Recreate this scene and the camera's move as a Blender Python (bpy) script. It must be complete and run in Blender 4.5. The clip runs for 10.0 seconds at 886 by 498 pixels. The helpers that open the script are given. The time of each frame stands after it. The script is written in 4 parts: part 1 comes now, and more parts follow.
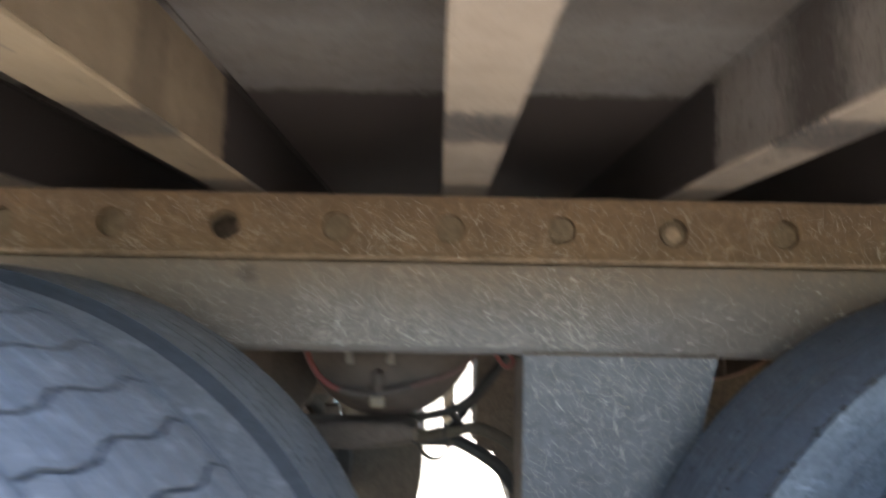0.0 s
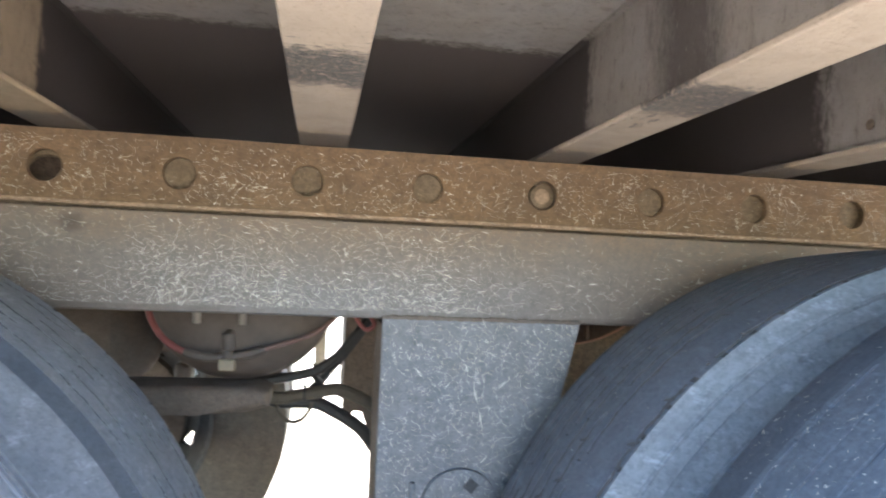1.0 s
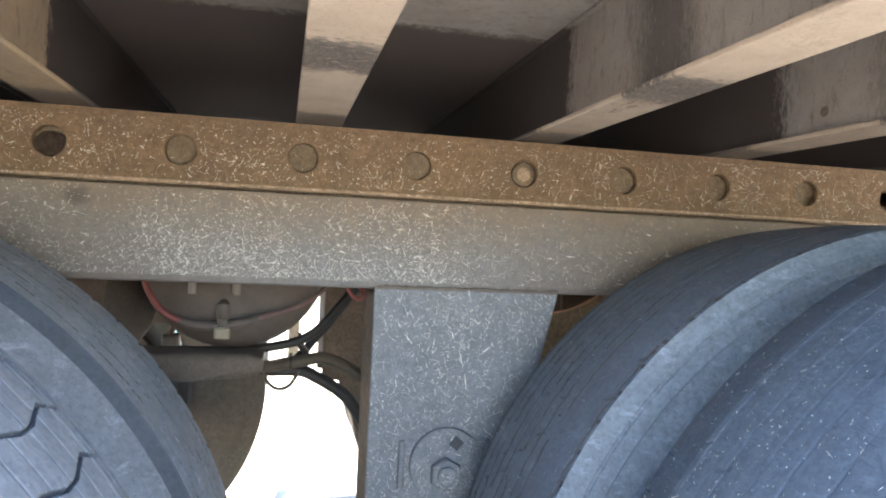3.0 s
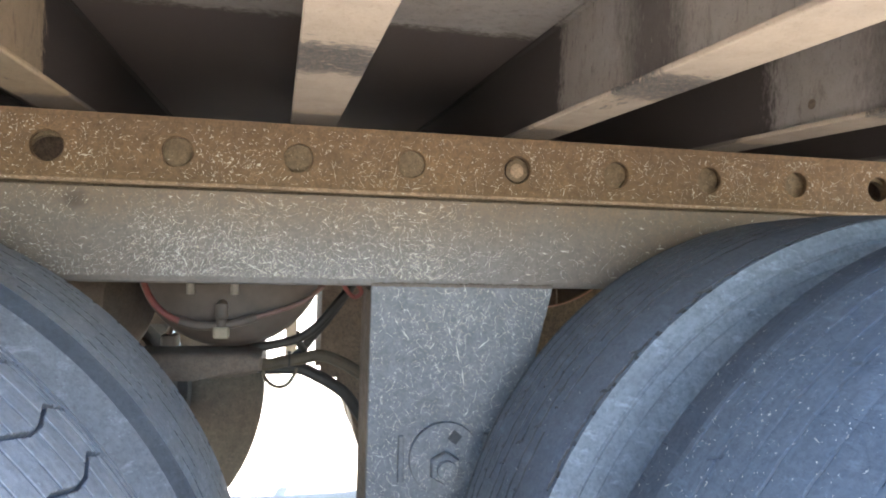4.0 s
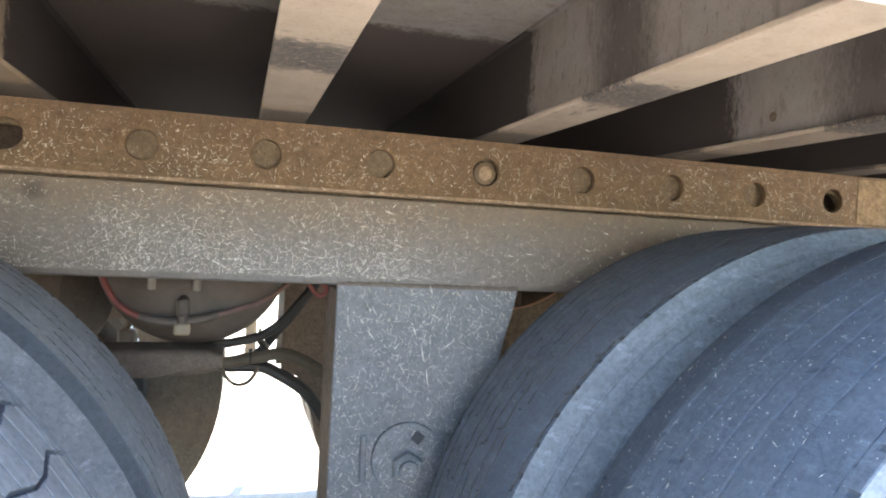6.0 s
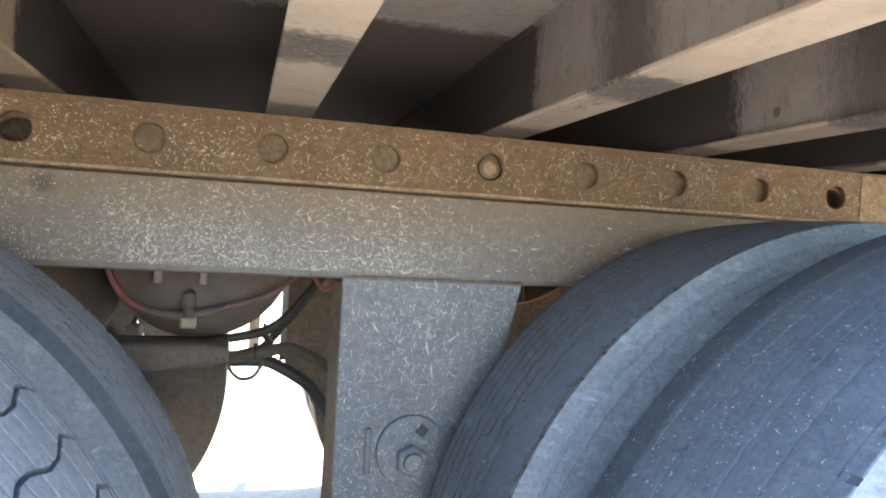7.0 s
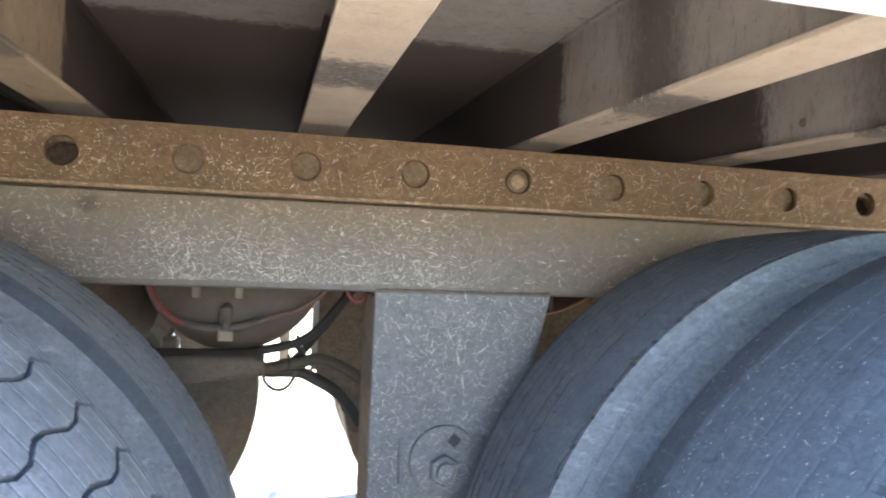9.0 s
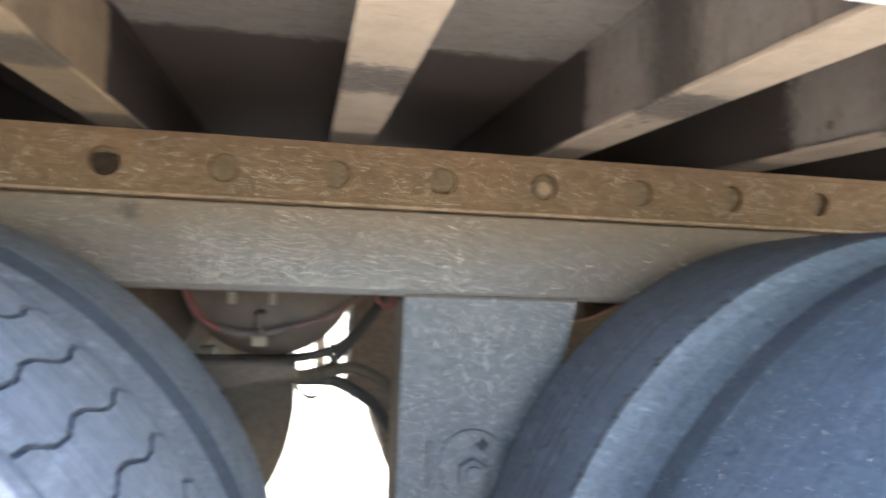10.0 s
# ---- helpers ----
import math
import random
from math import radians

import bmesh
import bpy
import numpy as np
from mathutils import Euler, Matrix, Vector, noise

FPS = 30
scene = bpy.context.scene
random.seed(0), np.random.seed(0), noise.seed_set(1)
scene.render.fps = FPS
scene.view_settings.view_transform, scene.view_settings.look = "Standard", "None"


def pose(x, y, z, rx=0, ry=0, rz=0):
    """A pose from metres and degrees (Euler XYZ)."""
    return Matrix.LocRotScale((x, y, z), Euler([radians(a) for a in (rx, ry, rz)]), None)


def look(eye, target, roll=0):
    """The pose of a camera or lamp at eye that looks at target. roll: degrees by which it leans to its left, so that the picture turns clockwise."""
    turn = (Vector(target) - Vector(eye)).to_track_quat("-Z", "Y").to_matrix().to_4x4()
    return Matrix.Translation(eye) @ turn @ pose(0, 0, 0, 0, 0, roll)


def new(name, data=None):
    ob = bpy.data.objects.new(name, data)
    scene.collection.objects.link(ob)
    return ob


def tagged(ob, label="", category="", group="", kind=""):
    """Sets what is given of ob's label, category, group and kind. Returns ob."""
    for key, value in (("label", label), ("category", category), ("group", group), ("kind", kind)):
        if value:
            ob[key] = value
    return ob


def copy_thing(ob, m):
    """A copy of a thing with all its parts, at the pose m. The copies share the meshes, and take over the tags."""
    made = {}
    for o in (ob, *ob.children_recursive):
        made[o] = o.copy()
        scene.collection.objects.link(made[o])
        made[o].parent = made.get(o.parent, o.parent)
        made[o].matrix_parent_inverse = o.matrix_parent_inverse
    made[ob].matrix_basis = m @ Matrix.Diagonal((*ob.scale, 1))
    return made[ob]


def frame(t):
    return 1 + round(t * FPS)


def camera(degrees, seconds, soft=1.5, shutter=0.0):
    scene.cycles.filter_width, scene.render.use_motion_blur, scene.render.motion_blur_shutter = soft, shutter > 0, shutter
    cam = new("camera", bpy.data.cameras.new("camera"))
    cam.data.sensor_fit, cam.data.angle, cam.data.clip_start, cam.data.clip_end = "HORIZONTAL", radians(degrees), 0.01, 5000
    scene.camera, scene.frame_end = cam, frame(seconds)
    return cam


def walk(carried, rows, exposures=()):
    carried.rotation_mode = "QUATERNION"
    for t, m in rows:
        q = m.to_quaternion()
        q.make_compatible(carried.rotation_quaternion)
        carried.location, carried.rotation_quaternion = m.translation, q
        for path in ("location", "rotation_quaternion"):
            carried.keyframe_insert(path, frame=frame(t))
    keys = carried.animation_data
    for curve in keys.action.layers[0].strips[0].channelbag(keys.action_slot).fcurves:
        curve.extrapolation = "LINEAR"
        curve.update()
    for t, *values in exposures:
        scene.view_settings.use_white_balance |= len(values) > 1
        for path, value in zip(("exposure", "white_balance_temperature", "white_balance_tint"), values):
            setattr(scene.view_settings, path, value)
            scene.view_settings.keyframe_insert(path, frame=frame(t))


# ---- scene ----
cam = camera(63.1, 10.0, soft=2.0, shutter=1.0)
PATH = [
    (0, (-0.166, -0.972, 0.948), (-0.155, 1.02, 1.122), 1.1),
    (0.1, (-0.1535, -0.9545, 0.9464), (-0.1243, 1.0381, 1.093), 1.07),
    (0.2, (-0.1422, -0.9401, 0.9432), (-0.0784, 1.0533, 1.0823), 0.46),
    (0.3, (-0.132, -0.928, 0.94), (-0.015, 1.066, 1.078), 0),
    (0.4, (-0.1245, -0.9181, 0.9493), (0.0174, 1.0734, 1.04), 0.43),
    (0.5, (-0.12, -0.915, 0.957), (0.075, 1.074, 1.035), 0.5),
    (0.6, (-0.1223, -0.9146, 0.9569), (0.108, 1.071, 1.03), 0.93),
    (0.7, (-0.1249, -0.9146, 0.9575), (0.1427, 1.0676, 1.0372), 1.65),
    (0.8, (-0.1271, -0.9137, 0.9575), (0.1762, 1.0651, 1.0363), 1.85),
    (0.9, (-0.1295, -0.9133, 0.9577), (0.186, 1.0621, 1.0282), 2.16),
    (1, (-0.131, -0.912, 0.958), (0.201, 1.06, 1.014), 2.5),
    (1.1, (-0.1338, -0.9117, 0.9595), (0.2265, 1.0543, 1.0141), 2.42),
    (1.2, (-0.1374, -0.9134, 0.9612), (0.2682, 1.0466, 1.0107), 2.55),
    (1.3, (-0.1397, -0.9127, 0.9628), (0.3268, 1.0413, 1.012), 2.62),
    (1.4, (-0.1426, -0.9121, 0.9642), (0.3314, 1.0359, 1.0122), 2.48),
    (1.5, (-0.145, -0.912, 0.966), (0.33, 1.03, 1.017), 2.6),
    (1.6, (-0.1515, -0.9209, 0.9633), (0.3143, 1.0213, 1.0111), 2.71),
    (1.7, (-0.1566, -0.9297, 0.9611), (0.3346, 1.0127, 0.9764), 3.05),
    (1.8, (-0.1622, -0.9365, 0.9586), (0.3082, 1.0061, 0.9372), 3.19),
    (1.9, (-0.1671, -0.9431, 0.9565), (0.3114, 0.9997, 0.9312), 3.52),
    (2, (-0.172, -0.95, 0.954), (0.304, 0.993, 0.926), 3.9),
    (2.2, (-0.1711, -0.9527, 0.9541), (0.3099, 0.9911, 0.9429), 3.42),
    (2.3, (-0.1704, -0.9534, 0.9541), (0.3142, 0.9908, 0.9436), 3.2),
    (2.5, (-0.169, -0.955, 0.954), (0.294, 0.99, 0.937), 3.2),
    (2.7, (-0.1707, -0.9588, 0.954), (0.2681, 0.9869, 0.9416), 2.88),
    (3.8, (-0.1759, -0.9743, 0.9556), (0.2655, 0.975, 0.9474), 2.02),
    (4, (-0.176, -0.976, 0.956), (0.27, 0.974, 0.935), 1.7),
    (4.2, (-0.1789, -0.9792, 0.954), (0.277, 0.9712, 0.947), 2.17),
    (4.3, (-0.1809, -0.9816, 0.9528), (0.2667, 0.969, 0.9574), 2.34),
    (4.5, (-0.183, -0.983, 0.951), (0.258, 0.968, 0.951), 2.6),
    (4.7, (-0.186, -0.9856, 0.9503), (0.2674, 0.963, 0.9435), 2.8),
    (4.8, (-0.1875, -0.9868, 0.9501), (0.272, 0.9606, 0.9505), 2.86),
    (5, (-0.189, -0.987, 0.95), (0.277, 0.958, 0.96), 3.5),
    (5.2, (-0.1903, -0.9865, 0.9499), (0.2919, 0.9517, 0.9812), 3.56),
    (5.3, (-0.1906, -0.9853, 0.9499), (0.3066, 0.9495, 0.983), 3.67),
    (5.5, (-0.19, -0.982, 0.95), (0.342, 0.946, 0.974), 3.7),
    (5.7, (-0.181, -0.974, 0.957), (0.368, 0.949, 0.939), 3.2),
    (6.8, (-0.195, -0.983, 0.952), (0.353, 0.941, 0.943), 2.9),
    (7, (-0.188, -0.981, 0.949), (0.354, 0.944, 0.931), 3.2),
    (7.2, (-0.1902, -0.9839, 0.95), (0.3443, 0.9423, 0.9331), 3.18),
    (7.5, (-0.192, -0.986, 0.952), (0.339, 0.942, 0.941), 3.5),
    (7.7, (-0.191, -0.9909, 0.952), (0.3324, 0.9383, 0.948), 3.36),
    (8, (-0.189, -0.997, 0.952), (0.332, 0.934, 0.938), 3.1),
    (8.2, (-0.1954, -1.0001, 0.9543), (0.3086, 0.9369, 0.9399), 3.18),
    (8.5, (-0.205, -1.004, 0.958), (0.257, 0.942, 0.945), 3.3),
    (8.8, (-0.2021, -1.0012, 0.958), (0.2947, 0.943, 0.9623), 2.98),
    (9, (-0.2, -0.999, 0.958), (0.274, 0.944, 0.955), 2.5),
    (9.5, (-0.195, -1.004, 0.954), (0.233, 0.95, 0.964), 2.1),
    (9.8, (-0.192, -1.01, 0.946), (0.268, 0.948, 0.968), 2.2),
    (9.9, (-0.191, -1.015, 0.942), (0.234, 0.947, 0.978), 2.2),
    (10, (-0.19, -1.019, 0.939), (0.182, 0.945, 0.985), 2.3),
]
EXPOSURE = [(0, 2.36, 6300, 10), (0.3, 2.88, 6200, 10), (0.6, 3.14, 6150, 10), (1.5, 3.3, 6020, 10), (2.5, 3.22, 6160, 10), (4.5, 3.19, 6310, 10), (7, 3.12, 6310, 10), (10, 3.09, 6310, 10)]
walk(cam, [(t, look(eye, target, roll)) for t, eye, target, roll in PATH], EXPOSURE)

# ---- world, sun, exposure ----
SUN_ELEVATION, SUN_TURN = 82.0, 12.0
world = bpy.data.worlds.new("sky")
scene.world = world
world.use_nodes = True
sky = world.node_tree.nodes.new("ShaderNodeTexSky")
sky.sky_type, sky.sun_disc = "NISHITA", False
sky.sun_elevation, sky.sun_rotation = radians(SUN_ELEVATION), radians(SUN_TURN)
sky.dust_density, sky.air_density, sky.ozone_density = 0.5, 1.2, 1.9
back = world.node_tree.nodes["Background"]
world.node_tree.links.new(sky.outputs[0], back.inputs[0])
back.inputs[1].default_value = 0.15
sun_data = bpy.data.lights.new("sun", "SUN")
sun_data.energy, sun_data.angle, sun_data.color = 5.0, radians(0.6), (1.0, 0.94, 0.85)
sun = new("sun", sun_data)
el, tu = radians(SUN_ELEVATION), radians(SUN_TURN)
towards = Vector((math.sin(tu) * math.cos(el), math.cos(tu) * math.cos(el), math.sin(el)))
sun.matrix_world = look(towards * 30, (0, 0, 0))


# ---- materials ----
class Nodes:
    """Short hand for building a node material."""

    def __init__(self, name):
        self.mat = bpy.data.materials.new(name)
        self.mat.use_nodes = True
        self.tree = self.mat.node_tree
        self.bsdf = self.tree.nodes["Principled BSDF"]
        self.place = self.add("ShaderNodeNewGeometry").outputs["Position"]

    def add(self, kind, **props):
        node = self.tree.nodes.new(kind)
        for key, value in props.items():
            setattr(node, key, value)
        return node

    def put(self, socket, value):
        if isinstance(value, bpy.types.NodeSocket):
            self.tree.links.new(value, socket)
        elif isinstance(value, tuple) and len(value) == 3 and socket.type == "RGBA":
            socket.default_value = (*value, 1)
        else:
            socket.default_value = value

    def scaled(self, sx, sy, sz):
        node = self.add("ShaderNodeMapping")
        self.put(node.inputs["Vector"], self.place)
        node.inputs["Scale"].default_value = (sx, sy, sz)
        return node.outputs[0]

    def noise(self, scale, detail=4.0, rough=0.55, vector=None):
        node = self.add("ShaderNodeTexNoise")
        self.put(node.inputs["Vector"], vector or self.place)
        node.inputs["Scale"].default_value, node.inputs["Detail"].default_value = scale, detail
        node.inputs["Roughness"].default_value = rough
        return node.outputs["Fac"]

    def ramp(self, value, low, high, a=0.0, b=1.0):
        node = self.add("ShaderNodeMapRange")
        node.clamp = True
        for i, v in enumerate((value, low, high, a, b)):
            self.put(node.inputs[i], v)
        return node.outputs[0]

    def math(self, op, a, b=0.0):
        node = self.add("ShaderNodeMath", operation=op)
        self.put(node.inputs[0], a)
        self.put(node.inputs[1], b)
        return node.outputs[0]

    def mix(self, fac, a, b):
        node = self.add("ShaderNodeMix", data_type="RGBA")
        self.put(node.inputs["Factor"], fac)
        self.put(node.inputs[6], a)
        self.put(node.inputs[7], b)
        return node.outputs[2]

    def axis(self, name):
        node = self.add("ShaderNodeSeparateXYZ")
        self.put(node.inputs[0], self.place)
        return node.outputs[name]

    def bump(self, height, strength=0.4, distance=0.002):
        node = self.add("ShaderNodeBump")
        node.inputs["Strength"].default_value, node.inputs["Distance"].default_value = strength, distance
        self.put(node.inputs["Height"], height)
        self.put(self.bsdf.inputs["Normal"], node.outputs[0])

    def done(self, colour, rough=0.7, metal=0.0, spec=0.4):
        self.put(self.bsdf.inputs["Base Color"], colour)
        self.put(self.bsdf.inputs["Roughness"], rough)
        self.put(self.bsdf.inputs["Metallic"], metal)
        self.put(self.bsdf.inputs["Specular IOR Level"], spec)
        return self.mat


def road_dust(n, start, gap, band, soft, rest):
    """How much spray dust lies on the underbody: the strips above the tyre treads are coated, those inboard and over the gap between the tyres stay bare."""
    ragged = n.math("MULTIPLY", n.math("SUBTRACT", n.noise(22, 7, 0.8, n.scaled(1, 1.7, 0.7)), 0.5), 0.09)
    fine = n.math("MULTIPLY", n.math("SUBTRACT", n.noise(210, 4, 0.7, n.scaled(0.6, 1.3, 0.5)), 0.5), 0.07)
    y = n.math("ADD", n.axis("Y"), n.math("ADD", ragged, fine))
    near = n.ramp(y, start + 0.010 * soft, start - 0.010 * soft, rest, 1.0)
    fade = soft * (1.0 if rest else 2.2)
    inner = n.ramp(y, gap[0] - 0.010 * fade, gap[0] + 0.010 * fade, band, 1.0)
    outer = n.ramp(y, gap[1] + 0.010 * fade, gap[1] - 0.010 * fade)
    return n.math("MULTIPLY", near, n.math("MAXIMUM", inner, outer))


def mat_underbody(name, coat, dust_colour, start, gap=(-0.300, -0.405), band=0.0, soft=1.2, bare=(0.130, 0.106, 0.096), chips=False):
    """Black paint, bare or under a coat of road dust."""
    n = Nodes(name)
    streak = n.noise(30, 5, 0.65)
    dust = n.math("MULTIPLY", road_dust(n, start, gap, band, soft, 0.2 if chips else 0.0), n.ramp(streak, 0.2, 0.6, coat * 0.75, coat))
    speck = n.ramp(n.noise(260, 3), 0.62, 0.72, 0.0, 0.4)
    dust = n.math("MAXIMUM", dust, n.math("MULTIPLY", speck, n.ramp(n.axis("Y"), start + 0.03, start - 0.08, 0.0, coat)))
    if chips:
        flake = n.ramp(n.noise(34, 5, 0.6, n.scaled(1, 0.45, 1)), 0.66, 0.70, 1.0, 0.25)
        scratch = n.ramp(n.noise(46, 3, 0.6, n.scaled(0.55, 2.6, 1)), 0.70, 0.735, 1.0, 0.2)
        smear = n.ramp(n.noise(190, 4, 0.65, n.scaled(0.6, 1.2, 1)), 0.56, 0.64, 0.0, 0.9)
        dust = n.math("MULTIPLY", dust, n.math("MULTIPLY", flake, scratch))
        dust = n.math("MAXIMUM", dust, n.math("MULTIPLY", smear, n.ramp(n.axis("Y"), 0.0, -0.1)))
        salt = n.ramp(n.noise(430, 2, 0.7), 0.53, 0.62, 0.0, 0.55)
        dust = n.math("MAXIMUM", dust, n.math("MULTIPLY", salt, n.ramp(n.axis("Y"), -0.06, -0.2)))
        tan = n.ramp(n.axis("Y"), -0.05, -0.13, 0.9, 0.0)
    else:
        drip = n.ramp(n.noise(120, 5, 0.75, n.scaled(1, 1, 0.3)), 0.57, 0.70, 1.0, 0.45)
        flick = n.ramp(n.noise(170, 4, 0.7, n.scaled(1, 1, 0.35)), 0.60, 0.68, 0.0, 0.5)
        dust = n.math("MAXIMUM", n.math("MULTIPLY", dust, drip), n.math("MULTIPLY", flick, n.ramp(n.axis("Y"), start, start - 0.05, 0.0, coat)))
        rub = n.ramp(n.noise(26, 5, 0.7, n.scaled(1, 1.6, 0.5)), 0.56, 0.68, 1.0, 0.6)
        dust = n.math("MULTIPLY", dust, rub)
        tan = n.ramp(n.noise(5, 3), 0.4, 0.6, 0.0, 0.25)
    tint = n.mix(n.noise(9, 4), dust_colour, tuple(c * 0.8 for c in dust_colour))
    tint = n.mix(tan, tint, (0.33, 0.255, 0.175))
    tint = n.mix(n.ramp(n.noise(60, 7, 0.7), 0.42, 0.66, 0.0, 0.4), tint, tuple(c * 0.5 for c in dust_colour))
    tint = n.mix(n.ramp(n.noise(300, 3, 0.7), 0.58, 0.68, 0.0, 0.45), tint, tuple(c * 0.45 for c in dust_colour))
    n.bump(n.noise(90, 6, 0.7), 0.6 if chips else 0.35, 0.003)
    return n.done(n.mix(dust, bare, tint), n.ramp(dust, 0, 1, 0.5 if chips else 0.85, 0.9), 0.0, n.ramp(dust, 0, 1, 0.3 if chips else 0.03, 0.05))


def grime(n, col, dark, depth=0.55):
    """Mottling and grain over a colour: soft blotches, streaks and fine pits."""
    col = n.mix(n.ramp(n.noise(42, 7, 0.7), 0.40, 0.66, 0.0, depth), col, dark)
    col = n.mix(n.ramp(n.noise(130, 5, 0.7), 0.46, 0.62, 0.0, depth * 0.9), col, dark)
    col = n.mix(n.ramp(n.noise(420, 2, 0.6), 0.50, 0.60, 0.0, depth), col, dark)
    return n.mix(n.ramp(n.noise(46, 2, 0.5), 0.70, 0.75, 0.0, 0.6), col, dark)


def mat_steel(name, base, dirt, dirt_amount, rough=0.62, metal=0.0, depth=0.55):
    n = Nodes(name)
    col = n.mix(n.ramp(n.noise(6, 7, 0.65), 0.38, 0.60, 0.0, dirt_amount), base, dirt)
    col = grime(n, col, tuple(c * 0.45 for c in dirt), depth)
    col = n.mix(n.ramp(n.noise(360, 3, 0.6, n.scaled(1, 1, 0.8)), 0.66, 0.72, 0.0, 0.16), col, tuple(min(1, c * 2.0 + 0.05) for c in base))
    n.bump(n.noise(170, 6, 0.65), 0.6, 0.002)
    return n.done(col, n.ramp(n.noise(50, 4), 0.3, 0.7, rough, min(0.95, rough + 0.25)), metal)


def mat_slider():
    """Grey steel, browned by dirt that washes down from the rail above it."""
    n = Nodes("dirty_grey_steel")
    run = n.noise(9, 5, 0.6, n.scaled(1, 1, 0.35))
    top = n.math("ADD", n.axis("Z"), n.math("MULTIPLY", n.math("SUBTRACT", run, 0.5), 0.08))
    brown = n.math("MAXIMUM", n.ramp(top, 0.92, 1.005, 0.06, 0.8), n.ramp(n.axis("X"), 0.05, 0.40, 0.0, 0.8))
    brown = n.math("MAXIMUM", brown, n.ramp(n.axis("X"), -0.12, -0.55, 0.0, 0.75))
    col = n.mix(brown, (0.205, 0.193, 0.188), (0.178, 0.116, 0.069))
    col = grime(n, col, (0.11, 0.097, 0.083), 0.38)
    col = n.mix(n.ramp(n.noise(380, 3), 0.66, 0.72, 0.0, 0.15), col, (0.48, 0.46, 0.42))
    col = n.mix(n.ramp(n.noise(5, 3), 0.6, 0.75, 0.0, 0.35), col, (0.15, 0.13, 0.10))
    # oily smudge
    dx = n.math("MULTIPLY", n.math("SUBTRACT", n.axis("X"), -0.424), 0.75)
    dz = n.math("SUBTRACT", n.axis("Z"), 0.996)
    far = n.math("SQRT", n.math("ADD", n.math("MULTIPLY", dx, dx), n.math("MULTIPLY", dz, dz)))
    far = n.math("ADD", far, n.math("MULTIPLY", n.math("SUBTRACT", n.noise(70, 4, 0.7), 0.5), 0.022))
    col = n.mix(n.ramp(far, 0.004, 0.016, 0.75, 0.0), col, (0.065, 0.052, 0.042))
    n.bump(n.noise(260, 5), 0.45, 0.0015)
    return n.done(col, 0.68)


def mat_rubber(name, base, dusty, amount, scuffs=0.4, craze=0.0):
    n = Nodes(name)
    big = n.noise(11, 5, 0.6)
    fine = n.noise(190, 4, 0.65)
    col = n.mix(n.ramp(big, 0.3, 0.72, amount * 0.45, amount), base, dusty)
    col = n.mix(n.ramp(n.noise(48, 8, 0.75), 0.40, 0.64, 0.0, 0.45), col, tuple(c * 0.62 for c in base))
    col = n.mix(n.ramp(fine, 0.45, 0.68, 0.0, 0.5), col, tuple(c * 0.55 for c in base))
    rings = n.noise(120, 5, 0.7, n.scaled(0.07, 1, 0.07))
    col = n.mix(n.ramp(rings, 0.46, 0.70, 0.0, 0.28), col, tuple(c * 0.6 for c in base))
    col = n.mix(n.ramp(n.noise(70, 4, 0.7, n.scaled(0.1, 1, 0.1)), 0.55, 0.75, 0.0, 0.22), col, tuple(min(1, c * 1.35) for c in dusty))
    scuff = n.noise(85, 5, 0.75, n.scaled(0.5, 0.25, 1.0))
    col = n.mix(n.ramp(scuff, 0.56, 0.68, 0.0, scuffs), col, tuple(min(1, c * 1.4) for c in dusty))
    col = n.mix(n.ramp(n.noise(300, 3), 0.66, 0.72, 0.0, 0.3), col, tuple(min(1, c * 1.8) for c in dusty))
    height = fine
    if craze:
        # cracks of old rubber, in patches
        warp = n.add("ShaderNodeVectorMath", operation="ADD")
        n.put(warp.inputs[0], n.scaled(1, 0.6, 1))
        n.put(warp.inputs[1], n.math("MULTIPLY", n.noise(90, 4, 0.7), 0.02))
        cells = n.add("ShaderNodeTexVoronoi", feature="DISTANCE_TO_EDGE")
        n.put(cells.inputs["Vector"], warp.outputs[0])
        cells.inputs["Scale"].default_value = 52
        patch = n.ramp(n.noise(17, 4), 0.50, 0.66)
        crack = n.math("MULTIPLY", n.ramp(cells.outputs["Distance"], 0.01, 0.06, 1.0, 0.0), patch)
        col = n.mix(n.math("MULTIPLY", crack, craze), col, tuple(c * 0.4 for c in base))
        height = n.math("SUBTRACT", fine, n.math("MULTIPLY", crack, 0.4))
    n.bump(height, 0.6, 0.0015)
    return n.done(col, n.ramp(big, 0.3, 0.7, 0.55, 0.8), 0.0, 0.35)


def mat_plain(name, colour, rough=0.6, vary=0.25, scale=60.0, metal=0.0):
    n = Nodes(name)
    col = n.mix(n.ramp(n.noise(scale, 4), 0.3, 0.7), colour, tuple(c * (1 - vary) for c in colour))
    n.bump(n.noise(scale * 4, 3), 0.25, 0.001)
    return n.done(col, rough, metal)


def mat_ground():
    n = Nodes("pale_concrete")
    col = n.mix(n.noise(0.6, 6, 0.6), (0.52, 0.463, 0.372), (0.43, 0.382, 0.306))
    col = n.mix(n.ramp(n.noise(90, 4), 0.42, 0.7, 0.0, 0.5), col, (0.27, 0.242, 0.205))
    n.bump(n.noise(38, 6, 0.65), 0.9, 0.012)
    return n.done(col, 0.85)


def mat_flecks():
    n = Nodes("dry_chaff")
    info = n.add("ShaderNodeNewGeometry").outputs["Random Per Island"]
    return n.done(n.mix(info, (0.54, 0.46, 0.35), (0.92, 0.88, 0.80)), 0.8)


